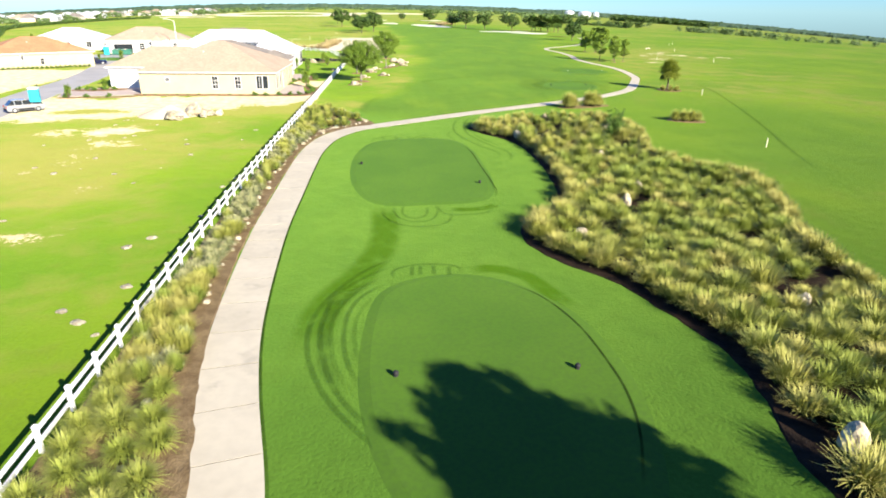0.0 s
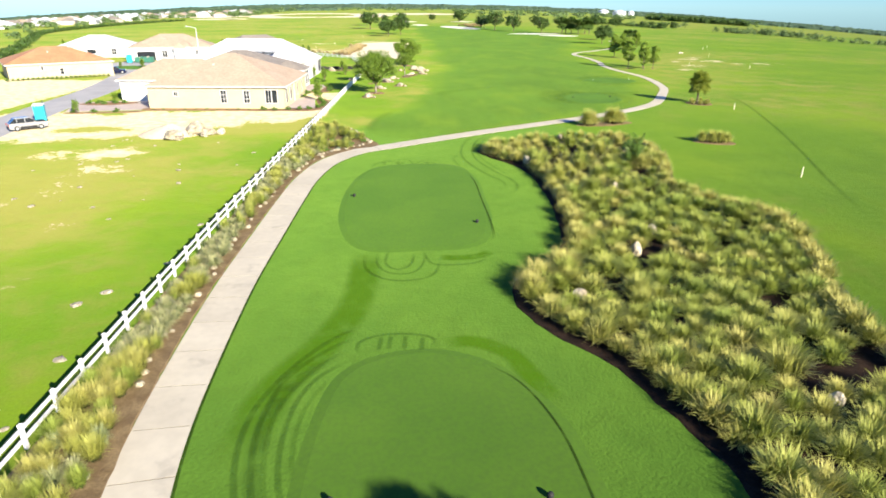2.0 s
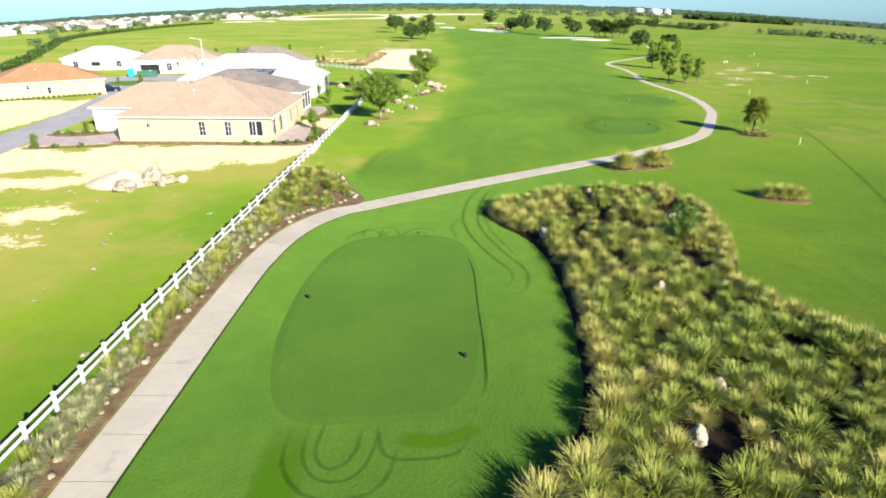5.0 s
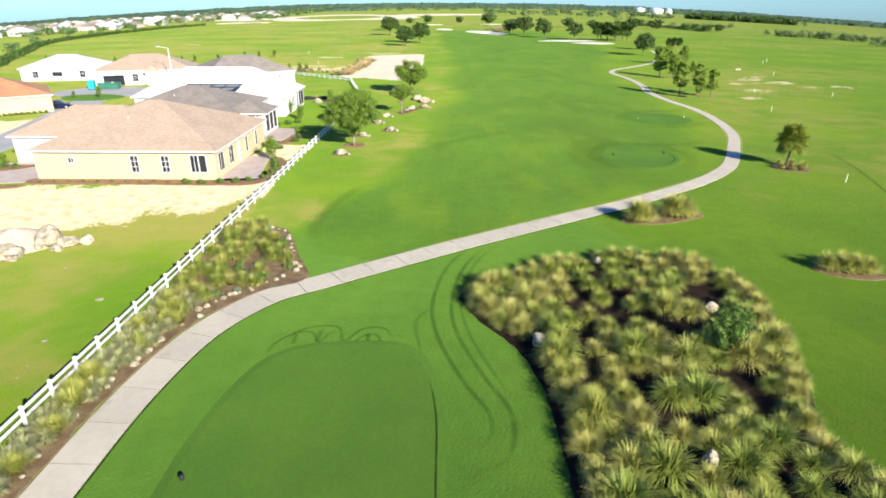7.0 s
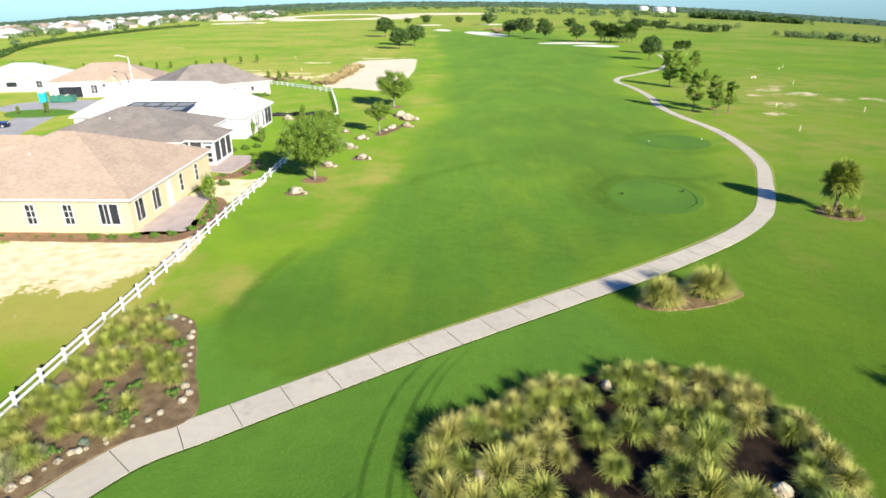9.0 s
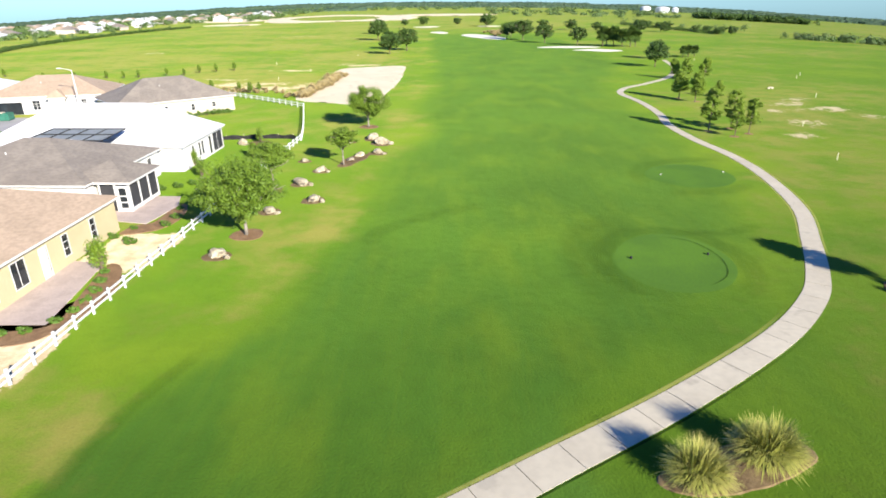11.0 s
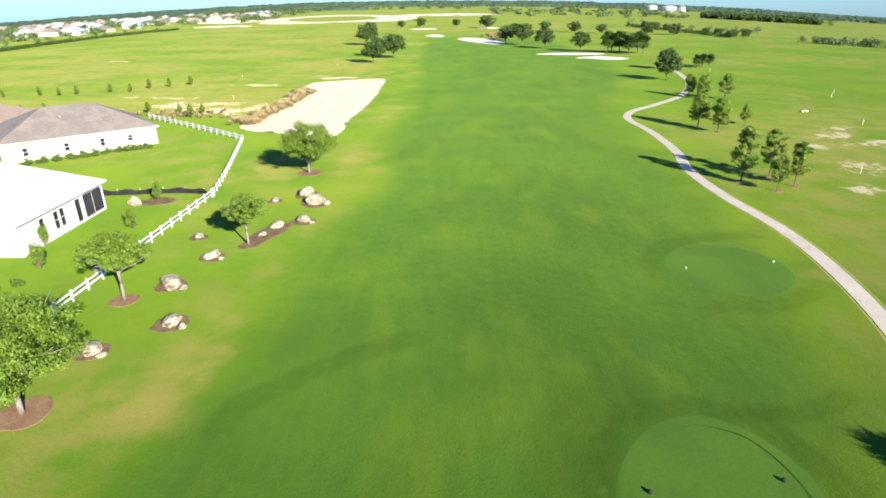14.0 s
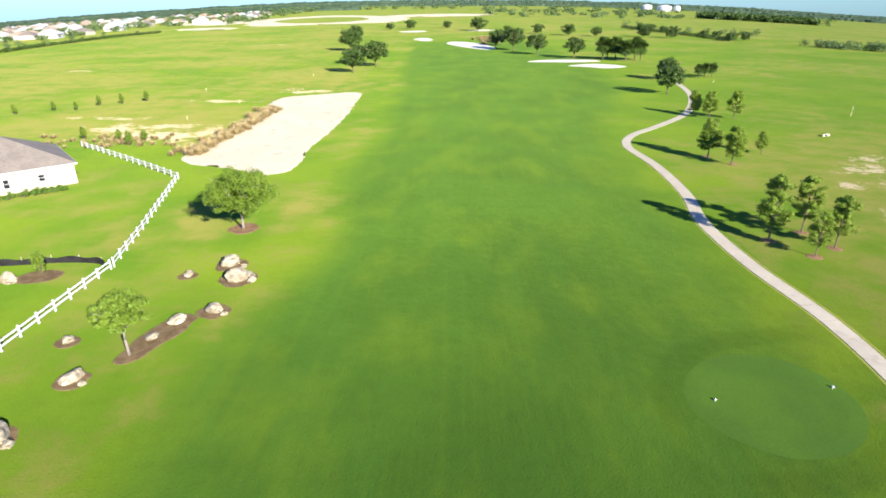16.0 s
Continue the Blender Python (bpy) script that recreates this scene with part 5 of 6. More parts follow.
plant_out(far_oak_b, [(48, 670, 0.93, 0), (20, 720, 0.56, 30), (-14, 706, 0.68, 70), (-32, 691, 0.50, 10), (72, 648, 0.43, 50), (94, 619, 0.62, 90), (115, 598, 0.68, 180), (133, 583, 0.56, 140), (166, 576, 0.74, 20), (184, 569, 0.68, 220), (216, 547, 0.43, 0),
                      (197, 690, 0.50, 10), (200, 668, 0.50, 50), (204, 650, 0.45, 90), (216, 592, 0.43, 100), (219, 576, 0.45, 10), (224, 560, 0.45, 10), (231, 556, 0.5, 40)], "trees far down the course")


def palm(seed, height, label, fronds=105, mat=None, wide=1.5):
    """A sabal palm: slim trunk and a round head of fan fronds split into leaflets."""
    r = random.Random(seed)
    top = thing("palm_tree", label, "palm")
    tr = bmesh.new()
    for i in range(6):
        z0, z1 = height * 0.56 * i / 6, height * 0.56 * (i + 1) / 6
        tube(tr, (0.03 * math.sin(i), 0, z0 - 0.1), (0.03 * math.sin(i + 1), 0, z1), 0.17 + 0.02 * (i % 2), 0.15 + 0.02 * (i % 2), 9)
    part("trunk", tr, BARK, top, smooth=True)
    verts, faces = [], []
    head = Vector((0, 0, height * 0.56))
    for i in range(fronds):
        a, el = r.uniform(0, math.tau), radians(r.uniform(-58, 85))
        d = Vector((math.cos(a) * math.cos(el), math.sin(a) * math.cos(el), math.sin(el)))
        hub = head + d * height * r.uniform(0.14, 0.22)
        side = d.cross(Vector((0, 0, 1))).normalized()
        if side.length < 0.1:
            side = Vector((1, 0, 0))
        up = side.cross(d)
        k = len(verts)
        verts += [head + side * 0.03, head - side * 0.03, hub - side * 0.02, hub + side * 0.02]
        faces.append((k, k + 1, k + 2, k + 3))
        for j in range(15):
            b = radians(-115 + 230 * j / 14)
            tip = hub + (d * math.cos(b) + side * math.sin(b)) * height * 0.19 * r.uniform(0.8, 1.1) - Vector((0, 0, height * 0.09 * r.random())) + up * r.uniform(-.1, .1)
            n = (d * -math.sin(b) + side * math.cos(b)) * 0.05
            mid = (hub + tip) / 2 + up * 0.04
            k = len(verts)
            verts += [hub, mid - n * wide, tip, mid + n * wide]
            faces.append((k, k + 1, k + 2, k + 3))
    part("crown", mesh_of("crown", verts, faces, mat or PALMLEAF), None, top)
    return top


pm = palm(1, 6.6, "sabal palm with a yellowish green head in a grass ring")
plant_out(pm, [(55.3, 115.2, 1.0, 0)])
pm2 = palm(2, 8.0, "dark cabbage palm in a far cluster beside the bunkers", 70, DARKLEAF, 3.0)
plant_out(pm2, [(95.9, 403, 1.5, 0), (98.6, 405, 1.35, 80), (101.5, 402, 1.5, 10), (104.6, 396, 1.35, 200), (109.6, 399, 1.5, 120), (112.8, 401, 1.3, 300), (114.3, 334.5, 0.72, 0), (117.2, 336.4, 0.75, 60), (120.5, 338.3, 0.72, 170)], "far palms")


def pine(seed, height, label, girth=0.26, tuft=0.48):
    """A young pine: straight trunk, whorls of rising limbs, needle tufts at their ends."""
    r = random.Random(seed)
    top = thing("pine_tree", label, "pine")
    tr = bmesh.new()
    tube(tr, (0, 0, -0.1), (0.05, 0, height * 0.6), 0.12, 0.07, 8)
    tube(tr, (0.05, 0, height * 0.59), (0, 0, height * 0.97), 0.07, 0.015, 6)
    verts, faces = [], []
    z = height * 0.26
    while z < height:
        k = (z / height - 0.26) / 0.74
        reach = height * (girth * (1 - k) ** 0.6 * min(1, 0.55 + 3 * k) + 0.05) * r.uniform(0.75, 1.15)
        for i in range(5):
            a = r.uniform(0, math.tau)
            e = Vector((math.cos(a) * reach * r.uniform(0.6, 1.1), math.sin(a) * reach * r.uniform(0.6, 1.1), z + reach * r.uniform(0.1, 0.5)))
            tube(tr, (0, 0, z), e, 0.03, 0.012, 5)
            for f in (0.55, 0.8, 1.0):
                leaf_cloud(r, Vector((e.x * f, e.y * f, z + (e.z - z) * f)), (tuft, tuft, tuft * 0.66), 96, 0.092, verts, faces, 0.3)
        z += height * 0.068
    leaf_cloud(r, Vector((0, 0, height * 0.97)), (0.25, 0.25, 0.4), 40, 0.12, verts, faces, 0.2)
    part("trunk", tr, BARK, top)
    part("crown", mesh_of("crown", verts, faces, PINELEAF), None, top)
    return top


pn = pine(1, 8.0, "young slash pine with tufted needles beside the path")
plant_out(pn, [(64.2, 180.6, 1.0, 0), (69.5, 183.2, 0.9, 100), (70.6, 178.2, 0.8, 220), (67, 175.8, 0.66, 300, "thin sparse young pine beside the path")], "pines beside the path")
pb = pine(2, 6.6, "young bushy pine with a round tufted crown beside the path", 0.29, 0.55)
plant_out(pb, [(72.3, 219.5, 1.05, 30), (74.6, 215, 1.0, 150), (83.4, 222.8, 0.62, 60, "small spreading young pine on the rough"), (87.6, 257.6, 0.95, 10), (92.9, 256.5, 1.0, 240), (85, 261, 0.9, 130)], "pines beside the path")


def shrub(name, seed, height, width, mat, label, n=14, per=40, leaf=0.07):
    r = random.Random(seed)
    top = thing(name, label, "shrub")
    st = bmesh.new()
    verts, faces = [], []
    for i in range(n):
        a, k = r.uniform(0, math.tau), r.random() ** 0.5
        c = Vector((math.cos(a) * k * width * 0.38, math.sin(a) * k * width * 0.38, height * r.uniform(0.3, 0.82) * (1 - 0.25 * k)))
        tube(st, (0, 0, -0.05), c, 0.015, 0.006, 4)
        leaf_cloud(r, c, (width * 0.17, width * 0.17, height * 0.17), per, leaf, verts, faces)
    part("stem", st, BARK, top)
    part("foliage", mesh_of("foliage", verts, faces, mat), None, top)
    return top


# ---------------------------------------------------------------- shrubs and small plants
def feathery_shrub(x, y, height):
    """Upright arching stems with small leaflets all along them."""
    rr = random.Random(3)
    top = thing("tall_shrub", "tall bright green feathery shrub in the grass bed", "shrub", at=pose(x, y, 0.04))
    st = bmesh.new()
    verts, faces = [], []
    for i in range(34):
        a, lean = rr.uniform(0, math.tau), rr.uniform(0.05, 0.42)
        out = Vector((math.cos(a), math.sin(a), 0))
        h = height * rr.uniform(0.5, 1.0) * (1 - 0.35 * lean)
        last = out * 0.1
        for j in range(1, 8):
            t = j / 7
            q = out * (0.1 + height * lean * t ** 1.5) + Vector((0, 0, h * t * (1.12 - 0.12 * t)))
            tube(st, last, q, 0.022 * (1.1 - t), 0.02 * (1.05 - t), 4)
            if j > 1:
                leaf_cloud(rr, (q + last) / 2, (0.24, 0.24, 0.22), 46, 0.06, verts, faces, 0.3)
            last = q
    part("stem", st, BARK, top)
    part("foliage", mesh_of("foliage", verts, faces, SHRUBLEAF), None, top)


feathery_shrub(27.0, 68.3, 4.3)
low = shrub("shrub", 2, 0.7, 0.9, SHRUBLEAF, "small round green shrub in a mulch bed", 12, 40, 0.06)
spots = [(-40.6 + 1.75 * i, 106.3 + 0.05 * (i % 3), RNG.uniform(0.35, 0.6), 40 * i, "tiny yellowish green shrub along the cream wall") for i in range(12)]
spots += [(-22.3, 105.9, 1.3, 0), (-20.5, 105.9, 1.1, 30), (-18.4, 106.2, 1.25, 70), (-16.6, 106.3, 1.3, 110), (-15, 106.9, 1.2, 10), (-13.7, 108.4, 1.2, 50), (-13.3, 110, 1.2, 90), (-13.2, 111.6, 1.2, 200),
          (-13.5, 113.5, 1.3, 20), (-14.1, 115.3, 1.3, 66), (-14.8, 117.1, 1.2, 120), (-14.7, 129.3, 1.4, 0), (-14.6, 131.7, 1.5, 50), (-15.5, 134.6, 1.2, 100), (-17.7, 128.3, 1.0, 10), (-25.3, 142.2, 1.0, 10), (-23.8, 143.7, 1.0, 10)]
spots += [(-32.4 - 0.743 * d, 200.4 - 0.669 * d, RNG.uniform(1.9, 2.4), 33 * d, "clipped green hedge shrub below the beige wall") for d in (0.6, 1.8, 3.0, 4.2, 5.6, 7.4, 9.0, 10.6, 12.6, 15, 17, 19)]
spots += [(x, y, s, 0, "dense dark green shrub beside a house") for x, y, s in ((-16, 124.2, 1.7), (-18.4, 125.6, 1.4), (-21.2, 142.4, 1.6), (-19.5, 143.6, 1.6), (-18.1, 145, 1.5))]
spots += [(-81.8 + 0.809 * u + 0.588 * 8.9, 158 + 0.588 * u - 0.809 * 8.9, 1.15, 20 * u, "dark clipped hedge shrub below the cream wall") for u in np.arange(-13, 7.5, 0.95)]
spots += [(x, y, 1.3, 50 * x, "yellowish green shrub before the garage") for x, y in ((-53.8, 111.9), (-52.4, 112.4), (-51, 111.6), (-49.6, 112.6), (-48.2, 112.8), (-51.6, 103), (-45.2, 103.5), (-48.6, 103.1))]
plant_out(low, spots, "garden shrubs")
young = shrub("young_tree", 4, 3.6, 1.5, OAKLEAF, "slim young tree standing in a front garden", 26, 60, 0.09)
plant_out(young, [(-15, 117.3, 1.25, 0), (-18.4, 148.7, 1.0, 50), (-51.0, 102.6, 0.8, 30), (-49.8, 113.2, 0.7, 80), (-49.4, 127, 0.6, 10), (-16.8, 170.4, 0.95, 10), (-14.8, 159.8, 0.95, 70), (-71.4, 175.5, 0.9, 20), (-76.8, 174.5, 0.6, 20), (-21.8, 154.6, 0.9, 0)], "young garden trees")
row = shrub("young_cypress", 5, 3.0, 1.4, OAKLEAF, "dark young tree in a sparse row across the field", 20, 40, 0.12)
plant_out(row, [(-93.9, 261.9, 1, 0), (-88.6, 262.2, .9, 0), (-84.7, 264.1, 1, 10), (-77.9, 269.1, 1, 40), (-72.5, 270.1, .9, 0), (-70.3, 277.1, 1.1, 20), (-65.6, 280.2, 1.1, 0), (-60.9, 284.6, 1.2, 60), (-49.9, 235, 1.1, 0), (-42, 234.1, .95, 0),
                (-37.6, 229.6, 1.2, 50), (-36.3, 233, 1.0, 90), (-76.6, 237.8, .8, 0), (-102.4, 259, .9, 0), (-109.7, 255.3, 1.0, 20), (-130.8, 267.2, 1.0, 70), (-142.7, 268.3, .9, 0), (-83, 238.4, .6, 0)], "young trees in the field")

# planting in the bed's end by the fence
r = random.Random(21)
END = [(-11.2, 78), (-10.9, 90.8), (-6.6, 89.1), (-4.6, 83.9), (-3.4, 80.4), (-5.7, 77.7), (-8.8, 74.9)]
end_ring = closed_outline(END, 0.6)
silver = shrub("silver_shrub", 7, 0.5, 0.9, SILVERLEAF, "low silvery grey shrub in dark mulch", 10, 40, 0.05)
groundcover = shrub("shrub", 8, 0.55, 1.2, SHRUBLEAF, "low leafy green plant in dark mulch", 12, 40, 0.06)
places = scatter(end_ring, 0.9, 5, lambda x, y: x > -11.3 and noise.noise(Vector((x * 0.5, y * 0.5, 2))) > -0.22)
lows, silvers = [], []
for i, (x, y) in enumerate(places):
    k = r.random()
    if k < 0.30 or x < -7.8 and k < 0.72:
        m = pose(x, y, 0.04, 0, 0, r.uniform(0, 360)) @ Matrix.Diagonal((0.8, 0.8, r.uniform(0.75, 1.0), 1))
        thing("grass_tussock", "arching lime green grass in the bed's end", "ornamental grass", at=m, group="grasses along the fence", data=r.choice(LIMES + FINE_STRAWS[:1]))
    elif k > 0.84:
        continue
    elif k < 0.7:
        lows.append((x, y, r.uniform(0.8, 1.3), r.uniform(0, 360)))
    else:
        silvers.append((x, y, r.uniform(0.9, 1.4), r.uniform(0, 360)))
plant_out(groundcover, lows, "low plants in the bed's end")
plant_out(silver, silvers, "low plants in the bed's end")
for p in spline([(-7.6, 90.5), (-5.7, 88.9), (-4.1, 84.3), (-2.8, 80.6), (-4.5, 78.5), (-7.3, 75.5), (-8.9, 73.1)], 0.75):
    if r.random() < 0.8:
        s = r.uniform(0.25, 0.65)
        thing("stone", "pale rounded stone on the mulch strip", "stone", at=pose(p.x + r.uniform(-.2, .2), p.y + r.uniform(-.2, .2), 0.05, 0, 0, r.uniform(0, 360)) @ Matrix.Diagonal((s, s, s, 1)), group="stones along the path", data=r.choice(PEBBLES))


# grass islands on the turf
def island(ring, clumps, label):
    sheet("planting_bed", closed_outline(ring, 0.4, 0.1), 0.0, BROWNMULCH, label, "mulch bed", rise=0.05, slope=0.1)
    for x, y, s in clumps:
        me = STRAWS[int(x * 10) % 3]
        thing("grass_tussock", "large fountain of straw-coloured grass on a mulch island", "ornamental grass", at=pose(x, y, 0.05, 0, 0, x * 77) @ Matrix.Diagonal((s, s, s, 1)), group="grasses on the islands", data=me)


island([(27.0, 92.9), (28.8, 92.0), (32.4, 92.7), (35.8, 94.5), (35.6, 95.8), (33, 96.0), (28.8, 94.4)],
       [(28.6, 92.8, 1.75), (29.0, 93.1, 1.6), (29.3, 92.7, 1.5), (32.9, 94.2, 1.85), (33.5, 94.6, 1.7), (32.5, 94.7, 1.6), (34.2, 94.4, 1.2)], "oval mulch island with two grass fountains")
island([(39.8, 81.6), (41.2, 80.0), (43.6, 79.5), (44.9, 80.3), (44.0, 82.4), (41.4, 82.8)],
       [(40.9, 81.4, 1.15), (42.0, 80.9, 1.1), (43.0, 80.7, 1.1), (44.0, 80.9, 1.0), (42.4, 81.9, 1.1), (43.4, 81.6, 1.05)], "oval mulch island with straw grasses")
island([(53.0, 114.2), (54.2, 112.2), (56.6, 112.2), (57.6, 114.4), (56.4, 116.4), (54.2, 116.4)],
       [(53.8, 113.8, 0.7), (54.8, 113.0, 0.65), (56.0, 113.0, 0.7), (56.8, 114.0, 0.7), (54.4, 115.4, 0.65), (56.2, 115.6, 0.65)], "mulch ring round the palm")


# bunker's rough grass lip
lip = []
for p in spline([(-23.5, 221.8), (-22.8, 233.4), (-21.9, 244.9), (-21.9, 257.1), (-22.3, 272.5)], 0.7):
    for k in range(2):
        s = r.uniform(0.7, 1.3)
        lip.append((r.choice(TANS), pose(p.x + r.gauss(0.8, 1.1), p.y + r.gauss(0, .5), 0, 0, 0, r.uniform(0, 360)) @ Matrix.Diagonal((s * 1.3, s * 1.3, s, 1))))
for _ in range(60):
    s = r.uniform(0.6, 1.1)
    lip.append((r.choice(TANS), pose(r.gauss(-42, 6), r.gauss(233, 3), 0, 0, 0, r.uniform(0, 360)) @ Matrix.Diagonal((s, s, s * .8, 1))))
for _ in range(50):
    s = r.uniform(1.0, 1.8)
    lip.append((r.choice(TANS), pose(r.gauss(50, 4), r.gauss(545, 16), 0, 0, 0, r.uniform(0, 360)) @ Matrix.Diagonal((s * 1.6, s * 1.6, s, 1))))
join_stuff("rough_grass", lip, "tall tan rough grass along the bunkers", "rough grass")

# boulders and their mulch rings beside the oaks
for x, y, s, ring in ((-6.1, 121.2, 1.5, 1.5), (-4.8, 134, 1.5, 1.5), (-0.6, 138.3, 1.6, 1.7), (-3.8, 145.3, 1.9, 1.7), (-2.5, 151.9, 1.5, 1.5), (-6.1, 157.3, 1.0, 1.2), (4.4, 162.7, 1.5, 1.7),
                      (4.3, 169.6, 2.2, 2.3), (2.4, 173.1, 2.0, 2.0), (-1.2, 170.3, 1.0, 1.1)):
    sheet("planting_bed", closed_outline([(x + ring * math.cos(a) * 0.86, y + 0.82 * ring * math.sin(a)) for a in [i * math.tau / 7 for i in range(7)]], 0.4, 0.3), 0.0, BROWNMULCH, "small mulch patch under a boulder", "mulch bed", rise=0.03, slope=0.1)
    big = boulder(x, y + 0.2, s * 1.0, "weathered pale limestone boulder in a mulch patch", 0.0, "boulders beside the oaks")
    big.scale.x, big.scale.z = big.scale.x * 1.2, big.scale.z * 0.85
    if s > 1.2:
        boulder(x + 0.75 * s, y - 0.5, s * 0.42, "small pale limestone boulder in a mulch patch", 0.0, "boulders beside the oaks")
for x, y, ring in ((-5.1, 126.8, 1.7), (-6.6, 142.3, 1.2), (0.1, 184.1, 1.9)):
    sheet("planting_bed", closed_outline([(x + ring * math.cos(a), y + ring * math.sin(a)) for a in [i * math.tau / 7 for i in range(7)]], 0.4, 0.25), 0.0, REDMULCH, "reddish mulch ring round an oak", "mulch bed", rise=0.035, slope=0.1)
for x, y in ((64.2, 180.6), (69.5, 183.2), (70.6, 178.2), (67, 175.8), (72.6, 221), (75.3, 215.9)):
    sheet("planting_bed", closed_outline([(x + 0.8 * math.cos(a), y + 0.8 * math.sin(a)) for a in [i * math.tau / 6 for i in range(6)]], 0.3, 0.15), 0.0, REDMULCH, "reddish mulch ring round a pine", "mulch bed", rise=0.03, slope=0.1)
sheet("planting_bed", closed_outline([(-0.7, 155.0), (0.6, 154.2), (1.9, 156.6), (3.2, 160.4), (3.0, 162.0), (1.4, 162.0), (0.0, 159.2)], 0.5, 0.25), 0.0, BROWNMULCH, "long mulch patch under an oak and two flat boulders", "mulch bed", rise=0.03, slope=0.1)
for x, y, s in ((0.8, 158.0, 1.3), (1.8, 161.0, 1.6)):
    flat = boulder(x, y, s, "flat pale limestone boulder in a long mulch patch", 0.0, "boulders beside the oaks")
    flat.scale.z *= 0.6
boulder(-12.4, 148.4, 1.0, "pale limestone boulder on the lawn beside the white fence", 0.0, "boulders beside the oaks")
boulder(-19.4, 169.0, 1.7, "bright white limestone boulder on a back lawn", 0.0, "boulders beside the oaks")
sheet("planting_bed", closed_outline([(-18.6, 168.4), (-15.4, 168.8), (-14.6, 170.6), (-16.4, 171.6), (-18.8, 170.6)], 0.5, 0.2), 0.0, BROWNMULCH, "mulch patch under a slim tree on a back lawn", "mulch bed", rise=0.03, slope=0.1)
# pile on the building lot
for x, y, s, pick in ((-28.4, 83.2, 2.5, 0), (-26.6, 86.1, 2.8, 1), (-24.9, 85.8, 1.7, 2), (-23.5, 86.6, 1.3, 3), (-27, 85.3, 1.4, 4), (-25.2, 84.8, 1.1, 5)):
    boulder(x, y, s, "large pale limestone boulder dumped on the building lot", 0.1, "boulder pile", pick)


def sand_pile():
    bm = bmesh.new()
    bmesh.ops.create_grid(bm, x_segments=24, y_segments=24, size=4.2)
    for v in bm.verts:
        d = math.hypot(v.co.x / 4.0, v.co.y / 3.4)
        v.co.z = max(-0.06, 1.5 * max(0.0, 1 - d) ** 0.9 + 0.25 * noise.noise(v.co * 0.8) * max(0.0, 1 - d) - 0.02)
    return thing("sand_mound", "low heap of pale building sand behind the boulders", "sand", at=pose(-30.2, 86.4, 0), data=bm_mesh("sand_mound", bm, LOTSAND, True))


sand_pile()
r2 = random.Random(5)
for _ in range(46):
    x, y, s = r2.uniform(-38, -12.6), r2.uniform(20, 84), r2.uniform(0.2, 0.65)
    thing("stone", "small pale stone lying in the lot's grass", "stone", at=pose(x, y, 0.0, 0, 0, r2.uniform(0, 360)) @ Matrix.Diagonal((s * 1.3, s, s * 0.5, 1)), group="stones on the lot", data=r2.choice(PEBBLES))


# ---------------------------------------------------------------- tee markers, stakes, drain pipe
def tee_marker():
    bm = bmesh.new()
    bmesh.ops.create_uvsphere(bm, u_segments=12, v_segments=8, radius=0.13, matrix=pose(0, 0, 0.12))
    for v in bm.verts:
        v.co.z = max(v.co.z, 0.0)
    tube(bm, (0, 0, -0.1), (0, 0, 0.02), 0.1, 0.1)
    return bm_mesh("tee_marker", bm, BLACK)


TM = tee_marker()
for x, y, z in ((0.1, 21.4, .1), (8, 21.4, .1), (-2.6, 57.7, .1), (8.1, 50.5, .1), (33.4, 121, .04), (41.0, 122, .04)):
    thing("tee_marker", "small dark round tee marker on the mown tee", "tee marker", at=pose(x, y, z), group="tee markers", data=TM)
TMW = TM.copy()
TMW.materials.clear()
TMW.materials.append(TRIM)
for x, y in ((45.5, 150), (54.8, 151.6)):
    thing("tee_marker", "small white round tee marker on the far tee", "tee marker", at=pose(x, y, 0.04) @ Matrix.Diagonal((0.75, 0.75, 0.75, 1)), group="tee markers", data=TMW)
bm = box(-0.05, 0.05, -0.05, 0.05, -0.1, 1.25, 0.01)
bmesh.ops.create_cone(bm, cap_ends=True, segments=4, radius1=0.07, radius2=0.01, depth=0.07, matrix=pose(0, 0, 1.28, 0, 0, 45))
STAKE = bm_mesh("stake", bm, YELLOWSTAKE)
for x, y in ((43.7, 64.1), (58.4, 107.3), (75.2, 159), (99.5, 179.1), (128.7, 269.1), (123.2, 260.9), (84.2, 185.2), (107.8, 222.8), (114.1, 320.8), (-25.7, 342), (-32.9, 280.4), (-37.4, 256.4), (-51.3, 303.9)):
    thing("marker_stake", "pale yellow wooden marker stake in the rough", "stake", at=pose(x, y, ground_z(x, y)) @ Matrix.Diagonal((1.0, 1.0, 0.85, 1)), group="marker stakes", data=STAKE)


def drain_pipe():
    top = thing("drain_culvert", "white concrete drain opening in the rough", "drain", at=pose(104.0, 238, 0, 0, 0, 20) @ Matrix.Diagonal((0.5, 0.5, 0.5, 1)))
    bm = bmesh.new()
    for a, b, c, d in ((-1.9, -0.6, 0, 0.9), (0.6, 1.9, 0, 0.9), (-0.6, 0.6, 0.7, 1.1)):
        add_box(bm, a, b, -0.2, 0.4, c, d, 0.06)
    part("headwall", bm, CONCRETE, top)
    part("opening", tube(bmesh.new(), (0, -0.05, 0.35), (0, 1.6, 0.35), 0.42, 0.42, 12), BLACK, top, "dark pipe mouth")


drain_pipe()


